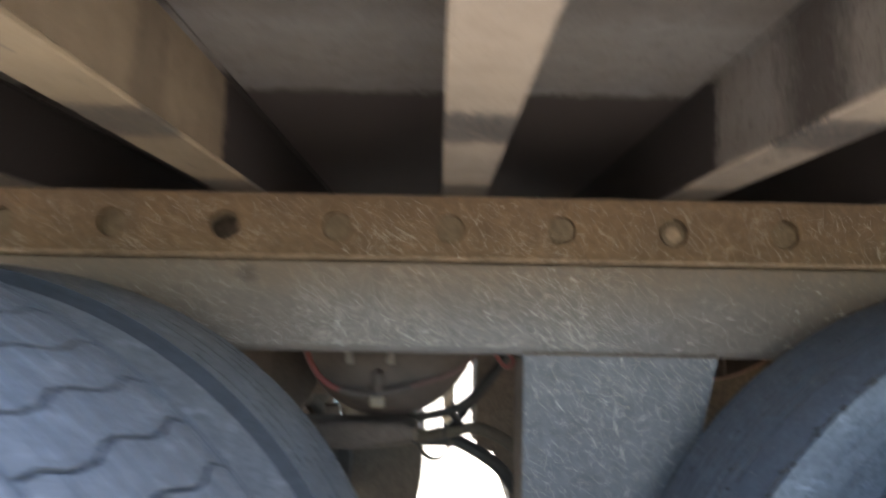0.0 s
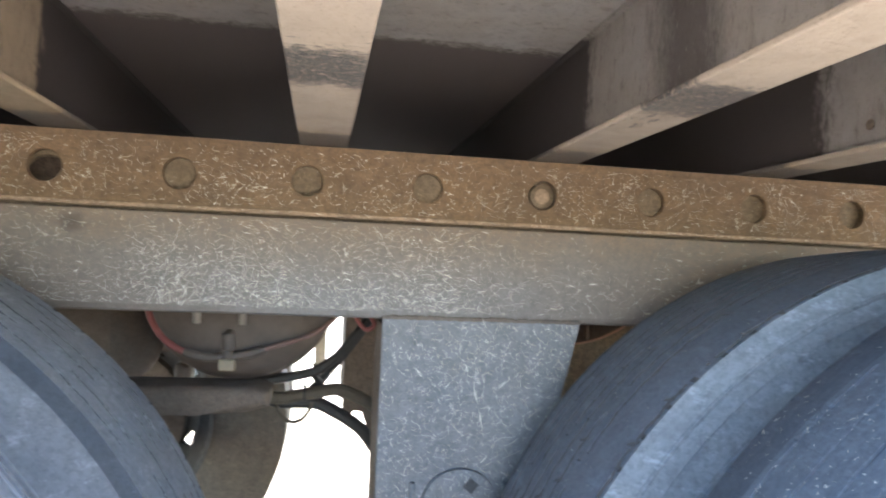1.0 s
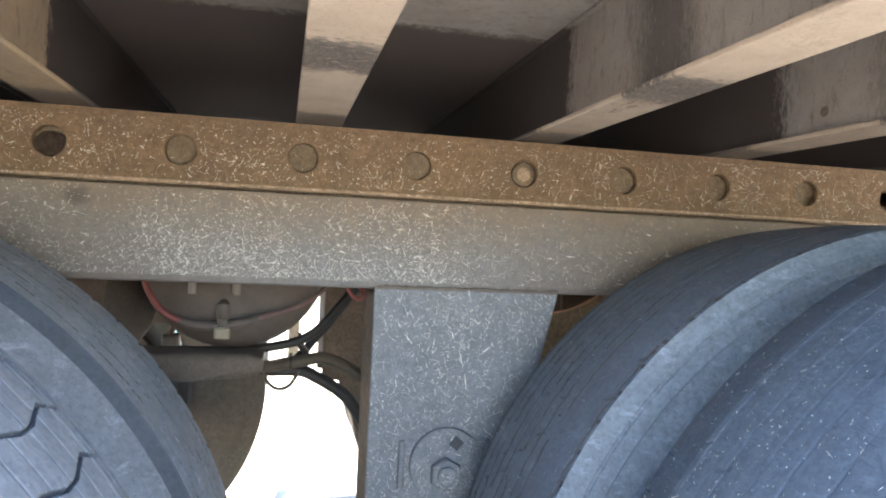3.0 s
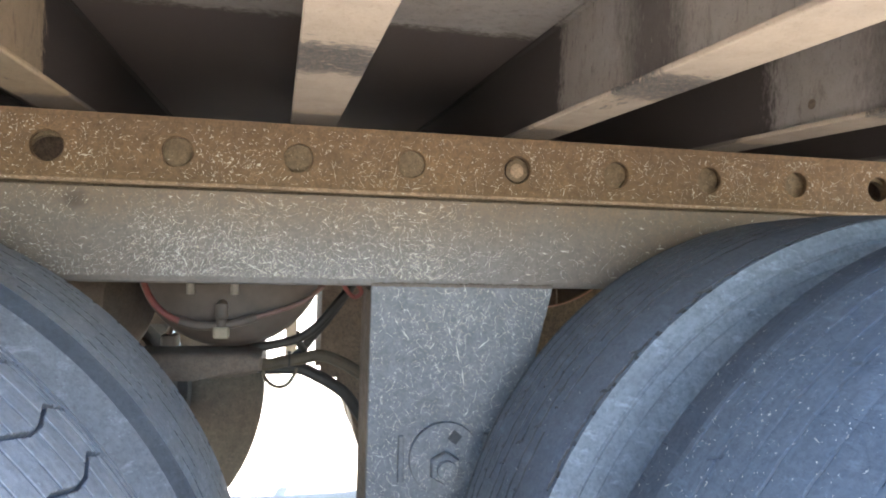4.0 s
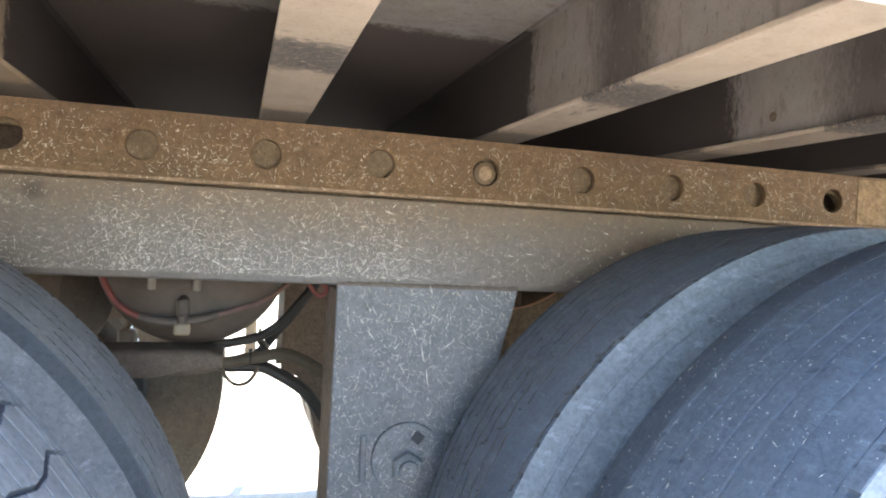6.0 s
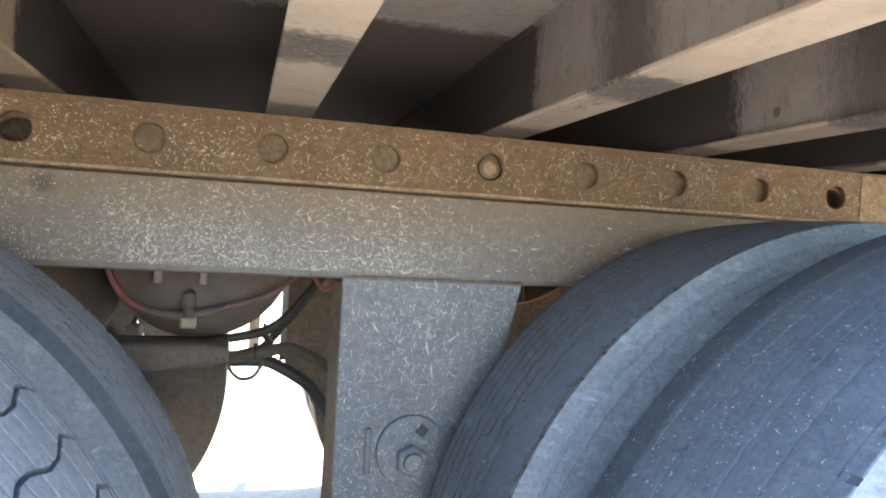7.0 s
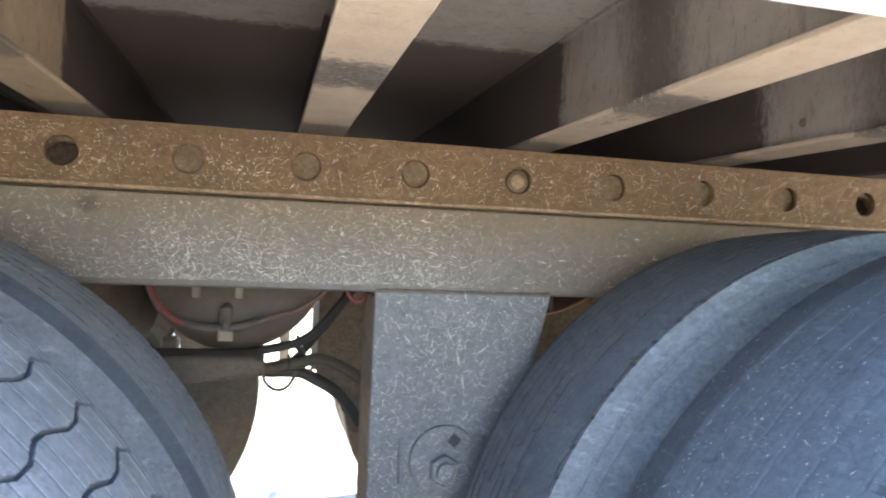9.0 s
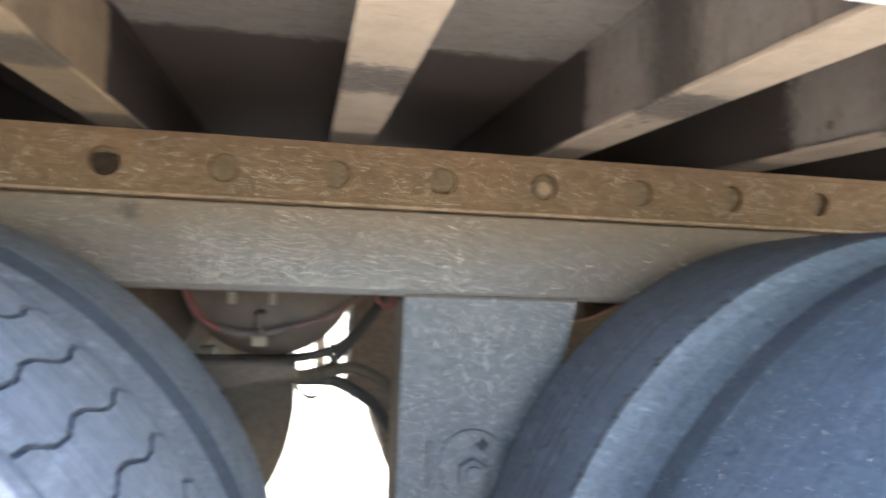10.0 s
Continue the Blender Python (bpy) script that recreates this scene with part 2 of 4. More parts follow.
M = {
    "flange": mat_underbody("dusty_flange", 0.97, (0.49, 0.395, 0.315), -0.085, (-0.312, -0.408), 0.08, 0.9, bare=(0.055, 0.052, 0.053), chips=True),
    "web": mat_underbody("dusty_web", 0.85, (0.44, 0.395, 0.37), -0.117, (-0.290, -0.385), 0.22, 1.5, bare=(0.078, 0.066, 0.062)),
    "flange_ochre": mat_underbody("ochre_dusty_flange", 0.97, (0.44, 0.335, 0.225), -0.085, (-0.312, -0.408), 0.25, 1.3, bare=(0.055, 0.052, 0.053), chips=True),
    "deck": mat_underbody("coated_deck", 0.85, (0.47, 0.43, 0.405), -0.035, (-0.285, -0.345), 0.6, 1.1),
    "rail": mat_steel("ochre_dirty_steel", (0.198, 0.122, 0.062), (0.134, 0.085, 0.046), 0.85),
    "stop": mat_steel("pale_ochre_steel", (0.30, 0.20, 0.105), (0.21, 0.14, 0.075), 0.6),
    "lip": mat_steel("worn_edge_steel", (0.40, 0.28, 0.185), (0.24, 0.165, 0.105), 0.6),
    "slider": mat_slider(),
    "hanger": mat_steel("grey_hanger_steel", (0.235, 0.240, 0.251), (0.185, 0.187, 0.195), 0.6, depth=0.36),
    "weld": mat_steel("dirty_weld_steel", (0.185, 0.150, 0.122), (0.140, 0.108, 0.085), 0.7, depth=0.35),
    "pin": mat_steel("dusty_pin_steel", (0.185, 0.132, 0.078), (0.145, 0.104, 0.062), 0.6),
    "hidden": mat_steel("dark_brown_steel", (0.220, 0.160, 0.118), (0.155, 0.113, 0.084), 0.7),
    "shield": mat_steel("rusty_shield_steel", (0.38, 0.25, 0.135), (0.27, 0.18, 0.10), 0.6),
    "rust": mat_steel("rusty_brown_steel", (0.165, 0.122, 0.092), (0.125, 0.094, 0.072), 0.7, depth=0.3),
    "tread": mat_rubber("worn_tread_rubber", (0.076, 0.092, 0.117), (0.128, 0.151, 0.180), 0.65, craze=0.3),
    "sidewall": mat_rubber("dusty_sidewall_rubber", (0.118, 0.136, 0.160), (0.215, 0.242, 0.272), 0.9, 0.6),
    "retread": mat_rubber("retread_rubber", (0.185, 0.188, 0.203), (0.272, 0.274, 0.288), 0.75),
    "dusty_tread": mat_rubber("dust_coated_tread_rubber", (0.185, 0.196, 0.215), (0.295, 0.304, 0.320), 0.8),
    "clean_sidewall": mat_rubber("washed_sidewall_rubber", (0.145, 0.149, 0.163), (0.25, 0.256, 0.27), 0.8, 0.6),
    # inboard tyre sides: shade between the wheels put into the rubber colour
    "shade_rubber": mat_rubber("shaded_tyre_rubber", (0.038, 0.045, 0.056), (0.066, 0.074, 0.086), 0.6),
    # lighter, bluer copy of the tread: extra sky light put into the colour
    "inner_tread": mat_rubber("brightened_inner_tread_rubber", (0.094, 0.110, 0.142), (0.152, 0.174, 0.212), 0.65, craze=0.25),
    # tread colour darkened to paint the shade in shallow grooves
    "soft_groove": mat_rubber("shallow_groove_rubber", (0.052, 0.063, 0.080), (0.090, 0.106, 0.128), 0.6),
    "ledge": mat_rubber("dark_ledge_rubber", (0.045, 0.050, 0.060), (0.078, 0.086, 0.100), 0.6),
    # darker than the tread: the inboard shoulder's shade is in this colour
    "shoulder": mat_rubber("shaded_shoulder_rubber", (0.052, 0.064, 0.083), (0.085, 0.100, 0.122), 0.6),
    # far tyres: warm lens haze put into the colour, lighter and browner
    "far_rubber": mat_rubber("hazed_brown_rubber", (0.150, 0.118, 0.090), (0.225, 0.178, 0.136), 0.7),
    "web_ochre": mat_underbody("ochre_dusty_web", 0.92, (0.50, 0.385, 0.27), -0.09, (-0.285, -0.345), 0.7, 0.8, bare=(0.078, 0.066, 0.062)),
    # dark colours that paint the shade inside grooves
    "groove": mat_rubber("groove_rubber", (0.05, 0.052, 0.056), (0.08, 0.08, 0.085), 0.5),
    "shaded_groove": mat_rubber("shaded_groove_rubber", (0.075, 0.08, 0.092), (0.125, 0.13, 0.143), 0.6),
    "rim": mat_plain("dirty_rim", (0.12, 0.108, 0.098), 0.6),
    "hose": mat_plain("black_hose", (0.045, 0.041, 0.038), 0.5),
    "brown_hose": mat_plain("dusty_hose", (0.13, 0.105, 0.075), 0.7),
    "red_hose": mat_plain("red_hose", (0.21, 0.06, 0.05), 0.55),
    "faded_hose": mat_plain("dust_faded_red_hose", (0.17, 0.098, 0.082), 0.7),
    "orange_hose": mat_plain("orange_hose", (0.72, 0.36, 0.23), 0.45),
    "tank": mat_plain("dark_grey_tank", (0.115, 0.087, 0.070), 0.6, 0.4, 25),
    "tab_block": mat_plain("dusty_cast_fitting", (0.24, 0.20, 0.165), 0.7),
    "stud": mat_plain("dusty_stud", (0.29, 0.25, 0.215), 0.6),
    # mirror for the sliver that stands for daylight through a gap
    "gap_mirror": mat_plain("gap_mirror_steel", (0.85, 0.85, 0.84), 0.12, 0.08, 40, 1.0),
    "post": mat_plain("beige_painted_steel", (0.72, 0.65, 0.53), 0.6),
    "brass": mat_plain("tarnished_brass", (0.29, 0.235, 0.16), 0.55),
    "white": mat_plain("white_panel", (0.8, 0.8, 0.79), 0.4, 0.06, 6),
    "ground": mat_ground(),
    "chaff": mat_flecks(),
}


# ---- building helpers ----
def thing(name, label, category, group="", kind="", at=(0, 0, 0)):
    ob = new(name)
    ob.location = at
    ob.empty_display_size = 0.05
    return tagged(ob, label, category, group, kind)


def finish(bm, name, material, smooth=False):
    bmesh.ops.recalc_face_normals(bm, faces=bm.faces[:])
    mesh = bpy.data.meshes.new(name)
    bm.to_mesh(mesh)
    bm.free()
    for m in material if isinstance(material, (list, tuple)) else [material]:
        mesh.materials.append(m)
    if smooth:
        mesh.polygons.foreach_set("use_smooth", [True] * len(mesh.polygons))
        mesh.set_sharp_from_angle(angle=radians(35))
    return mesh


def part(name, bm, material, parent=None, label="", smooth=False):
    ob = new(name, finish(bm, name, material, smooth))
    ob.parent = parent
    if label:
        ob["label"] = label
    return ob


def box(bm, x0, x1, y0, y1, z0, z1, bevel=0.0, m=None):
    """A box from corner to corner, with rounded edges."""
    made = bmesh.ops.create_cube(bm, size=1)["verts"]
    mat = Matrix.LocRotScale(((x0 + x1) / 2, (y0 + y1) / 2, (z0 + z1) / 2), None, (x1 - x0, y1 - y0, z1 - z0))
    bmesh.ops.transform(bm, matrix=(m or Matrix()) @ mat, verts=made)
    if bevel:
        edges = {e for v in made for e in v.link_edges}
        bmesh.ops.bevel(bm, geom=list(edges), offset=bevel, segments=2, profile=0.5, affect="EDGES")
    return bm


def cylinder(bm, p, q, r, segments=20, r2=None, bevel=0.0):
    p, q = Vector(p), Vector(q)
    m = Matrix.Translation((p + q) / 2) @ (q - p).to_track_quat("Z", "Y").to_matrix().to_4x4()
    made = bmesh.ops.create_cone(bm, cap_ends=True, segments=segments, radius1=r, radius2=r if r2 is None else r2, depth=(q - p).length, matrix=m)["verts"]
    if bevel:
        rims = [e for e in {e for v in made for e in v.link_edges} if any(len(f.verts) > 4 for f in e.link_faces)]
        bmesh.ops.bevel(bm, geom=rims, offset=bevel, segments=2, profile=0.5, affect="EDGES")
    return bm


def prism(bm, outline, y0, y1, bevel=0.0):
    """A plate with the given outline of (x, z), from y0 to y1."""
    a = [bm.verts.new((x, y0, z)) for x, z in outline]
    b = [bm.verts.new((x, y1, z)) for x, z in outline]
    faces = [bm.faces.new(a), bm.faces.new(b[::-1])]
    for i in range(len(a)):
        j = (i + 1) % len(a)
        faces.append(bm.faces.new((a[i], b[i], b[j], a[j])))
    if bevel:
        bmesh.ops.bevel(bm, geom=list({e for f in faces for e in f.edges}), offset=bevel, segments=2, profile=0.5, affect="EDGES")
    return bm


def lathe(bm, profile, segments, centre=(0, 0, 0), closed=False):
    """Turn (y, radius) pairs round an axis along y."""
    rings = []
    for k in range(segments):
        a = 2 * math.pi * k / segments
        rings.append([bm.verts.new((centre[0] + r * math.cos(a), centre[1] + y, centre[2] + r * math.sin(a))) for y, r in profile])
    count = len(profile)
    for k in range(segments):
        one, two = rings[k], rings[(k + 1) % segments]
        for i in range(count if closed else count - 1):
            j = (i + 1) % count
            bm.faces.new((one[i], one[j], two[j], two[i]))
    return bm


def tube(name, points, radius, material, parent=None, label=""):
    """A hose along a smooth line through the points."""
    pts = [Vector(p) for p in points]
    line = []
    for i in range(len(pts) - 1):
        p0, p1, p2, p3 = pts[max(i - 1, 0)], pts[i], pts[i + 1], pts[min(i + 2, len(pts) - 1)]
        for k in range(8):
            t = k / 8
            line.append(0.5 * (2 * p1 + (p2 - p0) * t + (2 * p0 - 5 * p1 + 4 * p2 - p3) * t * t + (3 * p1 - p0 - 3 * p2 + p3) * t ** 3))
    line.append(pts[-1])
    bm = bmesh.new()
    rings = []
    side = Vector((0.13, 0.9, 0.3)).normalized()
    for i, p in enumerate(line):
        along = (line[min(i + 1, len(line) - 1)] - line[max(i - 1, 0)]).normalized()
        u = (side - along * side.dot(along)).normalized()
        v = along.cross(u)
        rings.append([bm.verts.new(p + radius * (math.cos(a) * u + math.sin(a) * v)) for a in (2 * math.pi * k / 10 for k in range(10))])
    for one, two in zip(rings, rings[1:]):
        for k in range(10):
            bm.faces.new((one[k], one[(k + 1) % 10], two[(k + 1) % 10], two[k]))
    bm.faces.new(rings[0])
    bm.faces.new(rings[-1][::-1])
    return part(name, bm, material, parent, label, smooth=True)


# ---- plan (metres) ----
PITCH = 0.1524                      # locking holes
RAIL_BOTTOM, RAIL_TOP = 1.017, 1.106
SLIDER_BOTTOM = 0.892
DECK = 1.238
SIDE = -0.652                       # trailer's side
MIDDLE = 0.58                       # trailer's centre line
FAR = 2 * MIDDLE
FAR_SIDE = FAR - SIDE + 0.09
AXLE_Z, TYRE_R = 0.498, 0.505
AXLE_A, AXLE_B = -0.698, 0.553
INNER, OUTER = -0.192, -0.534       # tyre centres


# ---- ground ----
def build_ground():
    bm = bmesh.new()
    for a, b in (((-600, -600), (600, 600)),):
        bm.faces.new([bm.verts.new((x, y, -0.008)) for x, y in ((a[0], a[1]), (b[0], a[1]), (b[0], b[1]), (a[0], b[1]))])
    tagged(part("ground", bm, M["ground"]), "pale sunlit concrete yard around the trailer", "ground", kind="structure")


build_ground()


# ---- trailer body ----
def build_body():
    x0, x1 = -8.5, 3.2
    body = thing("trailer_body", "white box trailer body above the running gear", "trailer", kind="structure", at=(0, MIDDLE, DECK))
    down = pose(0, -MIDDLE, -DECK)

    def wall(name, *size, mat="white", bevel=0.002):
        ob = part(name, box(bmesh.new(), *size, bevel, down), M[mat], body)
        return ob

    wall("side_panel", x0, x1, SIDE - 0.03, SIDE - 0.012, RAIL_TOP + 0.06, 3.95)
    wall("side_panel", x0, x1, FAR_SIDE + 0.012, FAR_SIDE + 0.03, RAIL_TOP + 0.06, 3.95)
    wall("end_panel", x0, x0 + 0.03, SIDE, FAR_SIDE, DECK + 0.04, 3.95)
    wall("end_panel", x1 - 0.03, x1, SIDE, FAR_SIDE, DECK + 0.04, 3.95)
    wall("roof", x0, x1, SIDE - 0.03, FAR_SIDE + 0.03, 3.955, 3.99)
    for y0, y1 in ((SIDE - 0.012, SIDE), (FAR_SIDE, FAR_SIDE + 0.012)):
        wall("bottom_rail", x0, x1, y0, y1, RAIL_TOP - 0.004, DECK + 0.05)


build_body()


def build_deck():
    bm = bmesh.new()
    box(bm, -8.4, 3.1, SIDE + 0.002, FAR_SIDE - 0.002, DECK, DECK + 0.035)
    tagged(part("ceiling", bm, M["deck"]), "black undercoated trailer floor seen from below, partly dust-coated", "trailer floor", kind="structure")


build_deck()


def build_crossmember(x, group, web="web", flange="flange"):
    """An I-beam across the trailer, under its floor."""
    beam = thing("crossmember", "dust-coated steel I-beam crossmember under the trailer floor", "crossmember", group, at=(x, MIDDLE, RAIL_TOP))
    y0, y1 = SIDE + 0.003 - MIDDLE, FAR_SIDE - 0.003 - MIDDLE
    h = DECK - RAIL_TOP - 0.001
    part("bottom_flange", box(bmesh.new(), -0.03, 0.03, y0, y1, 0, 0.006, 0.0015), M[flange], beam, "beige dust-caked flange with a bare band")
    part("web", box(bmesh.new(), -0.0028, 0.0028, y0, y1, 0.0065, h - 0.0035), M[web], beam)
    part("top_flange", box(bmesh.new(), -0.010, 0.010, y0, y1, h - 0.003, h, 0.0005), M["web"], beam)
    return beam


first = build_crossmember(-0.134, "crossmembers under the trailer floor")
ochre = build_crossmember(-0.134 - 0.3048, "crossmembers under the trailer floor", "web_ochre", "flange_ochre")
tagged(ochre, "steel I-beam crossmember with ochre dust on its web")
drilled = build_crossmember(-0.134 + 2 * 0.3048, "crossmembers under the trailer floor")
# dark disc on the uncut web paints the shade of a small hole
part("hole_disc", cylinder(bmesh.new(), (-0.0036, -0.193 - MIDDLE, 0.036), (-0.0029, -0.193 - MIDDLE, 0.036), 0.0065, 16), M["hidden"], drilled, "small dark disc standing for a hole in the web")
for i in range(-9, 10):
    if i not in (-1, 0, 2):
        copy_thing(first, pose(-0.134 + 0.3048 * i, MIDDLE, RAIL_TOP))


# ---- body rail with its locking holes ----
def holed_strip(bm, cells, z0, z1, y0, y1, radius, zc, filled=()):
    """A plate of square cells, each with a round hole from front to back."""
    hw = PITCH / 2
    for i in cells:
        cx = (i - 3) * PITCH
        if i in filled:
            bm.faces.new([bm.verts.new((cx + sx * hw, y0, z)) for sx, z in ((-1, z0), (1, z0), (1, z1), (-1, z1))])
            continue
        corners = [math.atan2(z - zc, s * hw) for s in (-1, 1) for z in (z0, z1)]
        angles = sorted({round(a % (2 * math.pi), 6) for a in corners + [2 * math.pi * k / 32 for k in range(32)]})
        inner, outer, deep = [], [], []
        for a in angles:
            c, s = math.cos(a), math.sin(a)
            t = min(hw / abs(c) if abs(c) > 1e-6 else 9, ((z1 - zc) / s if s > 1e-6 else (zc - z0) / -s if s < -1e-6 else 9))
            outer.append(bm.verts.new((cx + c * t, y0, zc + s * t)))
            inner.append(bm.verts.new((cx + c * (radius + 0.0012), y0, zc + s * (radius + 0.0012))))
            deep.append((bm.verts.new((cx + c * radius, y0 + 0.0012, zc + s * radius)), bm.verts.new((cx + c * radius, y1, zc + s * radius))))
        n = len(angles)
        for k in range(n):
            j = (k + 1) % n
            bm.faces.new((inner[k], outer[k], outer[j], inner[j]))
            bm.faces.new((inner[k], inner[j], deep[j][0], deep[k][0]))
            bm.faces.new((deep[k][0], deep[j][0], deep[j][1], deep[k][1]))


def build_body_rail():
    rail = thing("body_rail", "ochre dirt-covered steel slide rail with a row of round locking holes", "rail")
    zc = 1.0605
    cells = range(-5, 16)
    bm = bmesh.new()
    holed_strip(bm, cells, RAIL_BOTTOM + 0.004, RAIL_TOP - 0.001, 0.0, 0.009, 0.019, zc)
    xl, xr = (-5 - 3.5) * PITCH, (15 - 2.5) * PITCH
    for a, b in ((-8.3, xl), (xr, 3.0)):
        bm.faces.new([bm.verts.new((x, 0.0, z)) for x, z in ((a, RAIL_BOTTOM + 0.004), (b, RAIL_BOTTOM + 0.004), (b, RAIL_TOP - 0.001), (a, RAIL_TOP - 0.001))])
    part("rail_face", bm, M["rail"], rail)
    part("top_flange", box(bmesh.new(), -8.3, 3.0, -0.0005, 0.07, RAIL_TOP - 0.009, RAIL_TOP - 0.0012, 0.001), M["rail"], rail)
    part("bottom_lip", box(bmesh.new(), -8.3, 3.0, -0.0040, 0.0105, RAIL_BOTTOM, RAIL_BOTTOM + 0.0048, 0.0015), M["lip"], rail, "rubbed pale lower edge")
    # inner plate of the sliding frame, seen through the holes
    bm = bmesh.new()
    holed_strip(bm, cells, RAIL_BOTTOM - 0.002, RAIL_TOP - 0.01, 0.0125, 0.022, 0.026, zc - 0.013, filled=[i for i in cells if i % 8])
    part("backing_plate", bm, M["pin"], rail, "grey-brown plate behind the holes")
    stop = part("stop_plate", box(bmesh.new(), 0.811, 0.872, -0.0014, -0.0004, RAIL_BOTTOM + 0.009, RAIL_TOP - 0.006, 0.0004), M["stop"], rail)
    stop["label"] = "small paler welded stop plate"
    pin = part("locking_pin", cylinder(bmesh.new(), (PITCH, 0.004, zc - 0.001), (PITCH, 0.02, zc - 0.001), 0.0165, 28, bevel=0.003), M["pin"], rail, "round end of a locking pin", True)
    part("pin_centre", cylinder(bmesh.new(), (PITCH, 0.0025, zc - 0.001), (PITCH, 0.0045, zc - 0.001), 0.010, 20, bevel=0.001), M["lip"], pin)
    # rail of the other side
    bm = box(bmesh.new(), -8.3, 3.0, FAR - 0.07, FAR, RAIL_BOTTOM, RAIL_TOP - 0.001, 0.002)
    tagged(part("body_rail", bm, M["hidden"]), "dark dirty slide rail on the trailer's other side", "rail")


build_body_rail()


# ---- sliding frame ----
def build_slider():
    frame_thing = thing("sliding_frame", "dirty grey steel sliding axle frame flecked with chaff", "frame")
    bm = bmesh.new()
    # side member: a channel with rounded lower edge
    outline = [(0.0, RAIL_BOTTOM - 0.0045), (0.0, SLIDER_BOTTOM + 0.009), (0.0026, SLIDER_BOTTOM + 0.0026), (0.009, SLIDER_BOTTOM), (0.09, SLIDER_BOTTOM), (0.09, SLIDER_BOTTOM + 0.008), (0.011, SLIDER_BOTTOM + 0.008), (0.011, RAIL_BOTTOM - 0.0045)]
    a = [bm.verts.new((-1.5, y + 0.0015, z)) for y, z in outline]
    b = [bm.verts.new((1.6, y + 0.0015, z)) for y, z in outline]
    bm.faces.new(a), bm.faces.new(b[::-1])
    for i in range(len(a)):
        j = (i + 1) % len(a)
        bm.faces.new((a[i], a[j], b[j], b[i]))
    part("side_member", bm, M["slider"], frame_thing)
    part("side_member", box(bmesh.new(), -1.5, 1.6, FAR - 0.09, FAR, SLIDER_BOTTOM, RAIL_BOTTOM - 0.001, 0.004), M["hidden"], frame_thing)
    for x in (-1.3, 0.12, 1.4):
        part("cross_tube", box(bmesh.new(), x - 0.05, x + 0.05, 0.093, FAR - 0.093, SLIDER_BOTTOM + 0.01, RAIL_BOTTOM - 0.01, 0.006), M["hidden"], frame_thing)
    bm = bmesh.new()
    rng = random.Random(4)
    cx = -0.048
    while cx < 0.209:
        bmesh.ops.create_icosphere(bm, subdivisions=1, radius=rng.uniform(0.0026, 0.0036), matrix=Matrix.Translation((cx, 0.0018, 0.8945 + rng.uniform(-0.0007, 0.0007))) @ Matrix.Diagonal((1.5, 0.8, 1.1, 1)))
        cx += 0.0036
    tagged(part("weld_bead", bm, M["weld"], frame_thing, "lumpy brownish weld along the hanger's top", True), kind="stuff")
    part("inner_plate", box(bmesh.new(), -1.5, 1.6, 0.072, 0.08, SLIDER_BOTTOM + 0.0085, RAIL_TOP - 0.011, 0.001), M["hidden"], frame_thing)


build_slider()


def hanger_outline(top):
    return [(-0.0505, 0.46), (-0.0505, top), (0.2105, top), (0.2095, 0.888), (0.186, 0.790), (0.158, 0.69), (0.150, 0.64), (0.146, 0.46)]


FAR_OUTLINE = [(-0.062, 0.583), (-0.062, 0.8855), (0.208, 0.8855), (0.19, 0.825), (0.155, 0.72), (0.146, 0.46), (0.036, 0.46), (0.006, 0.535), (-0.003, 0.568), (-0.010, 0.597), (-0.036, 0.600), (-0.040, 0.583)]


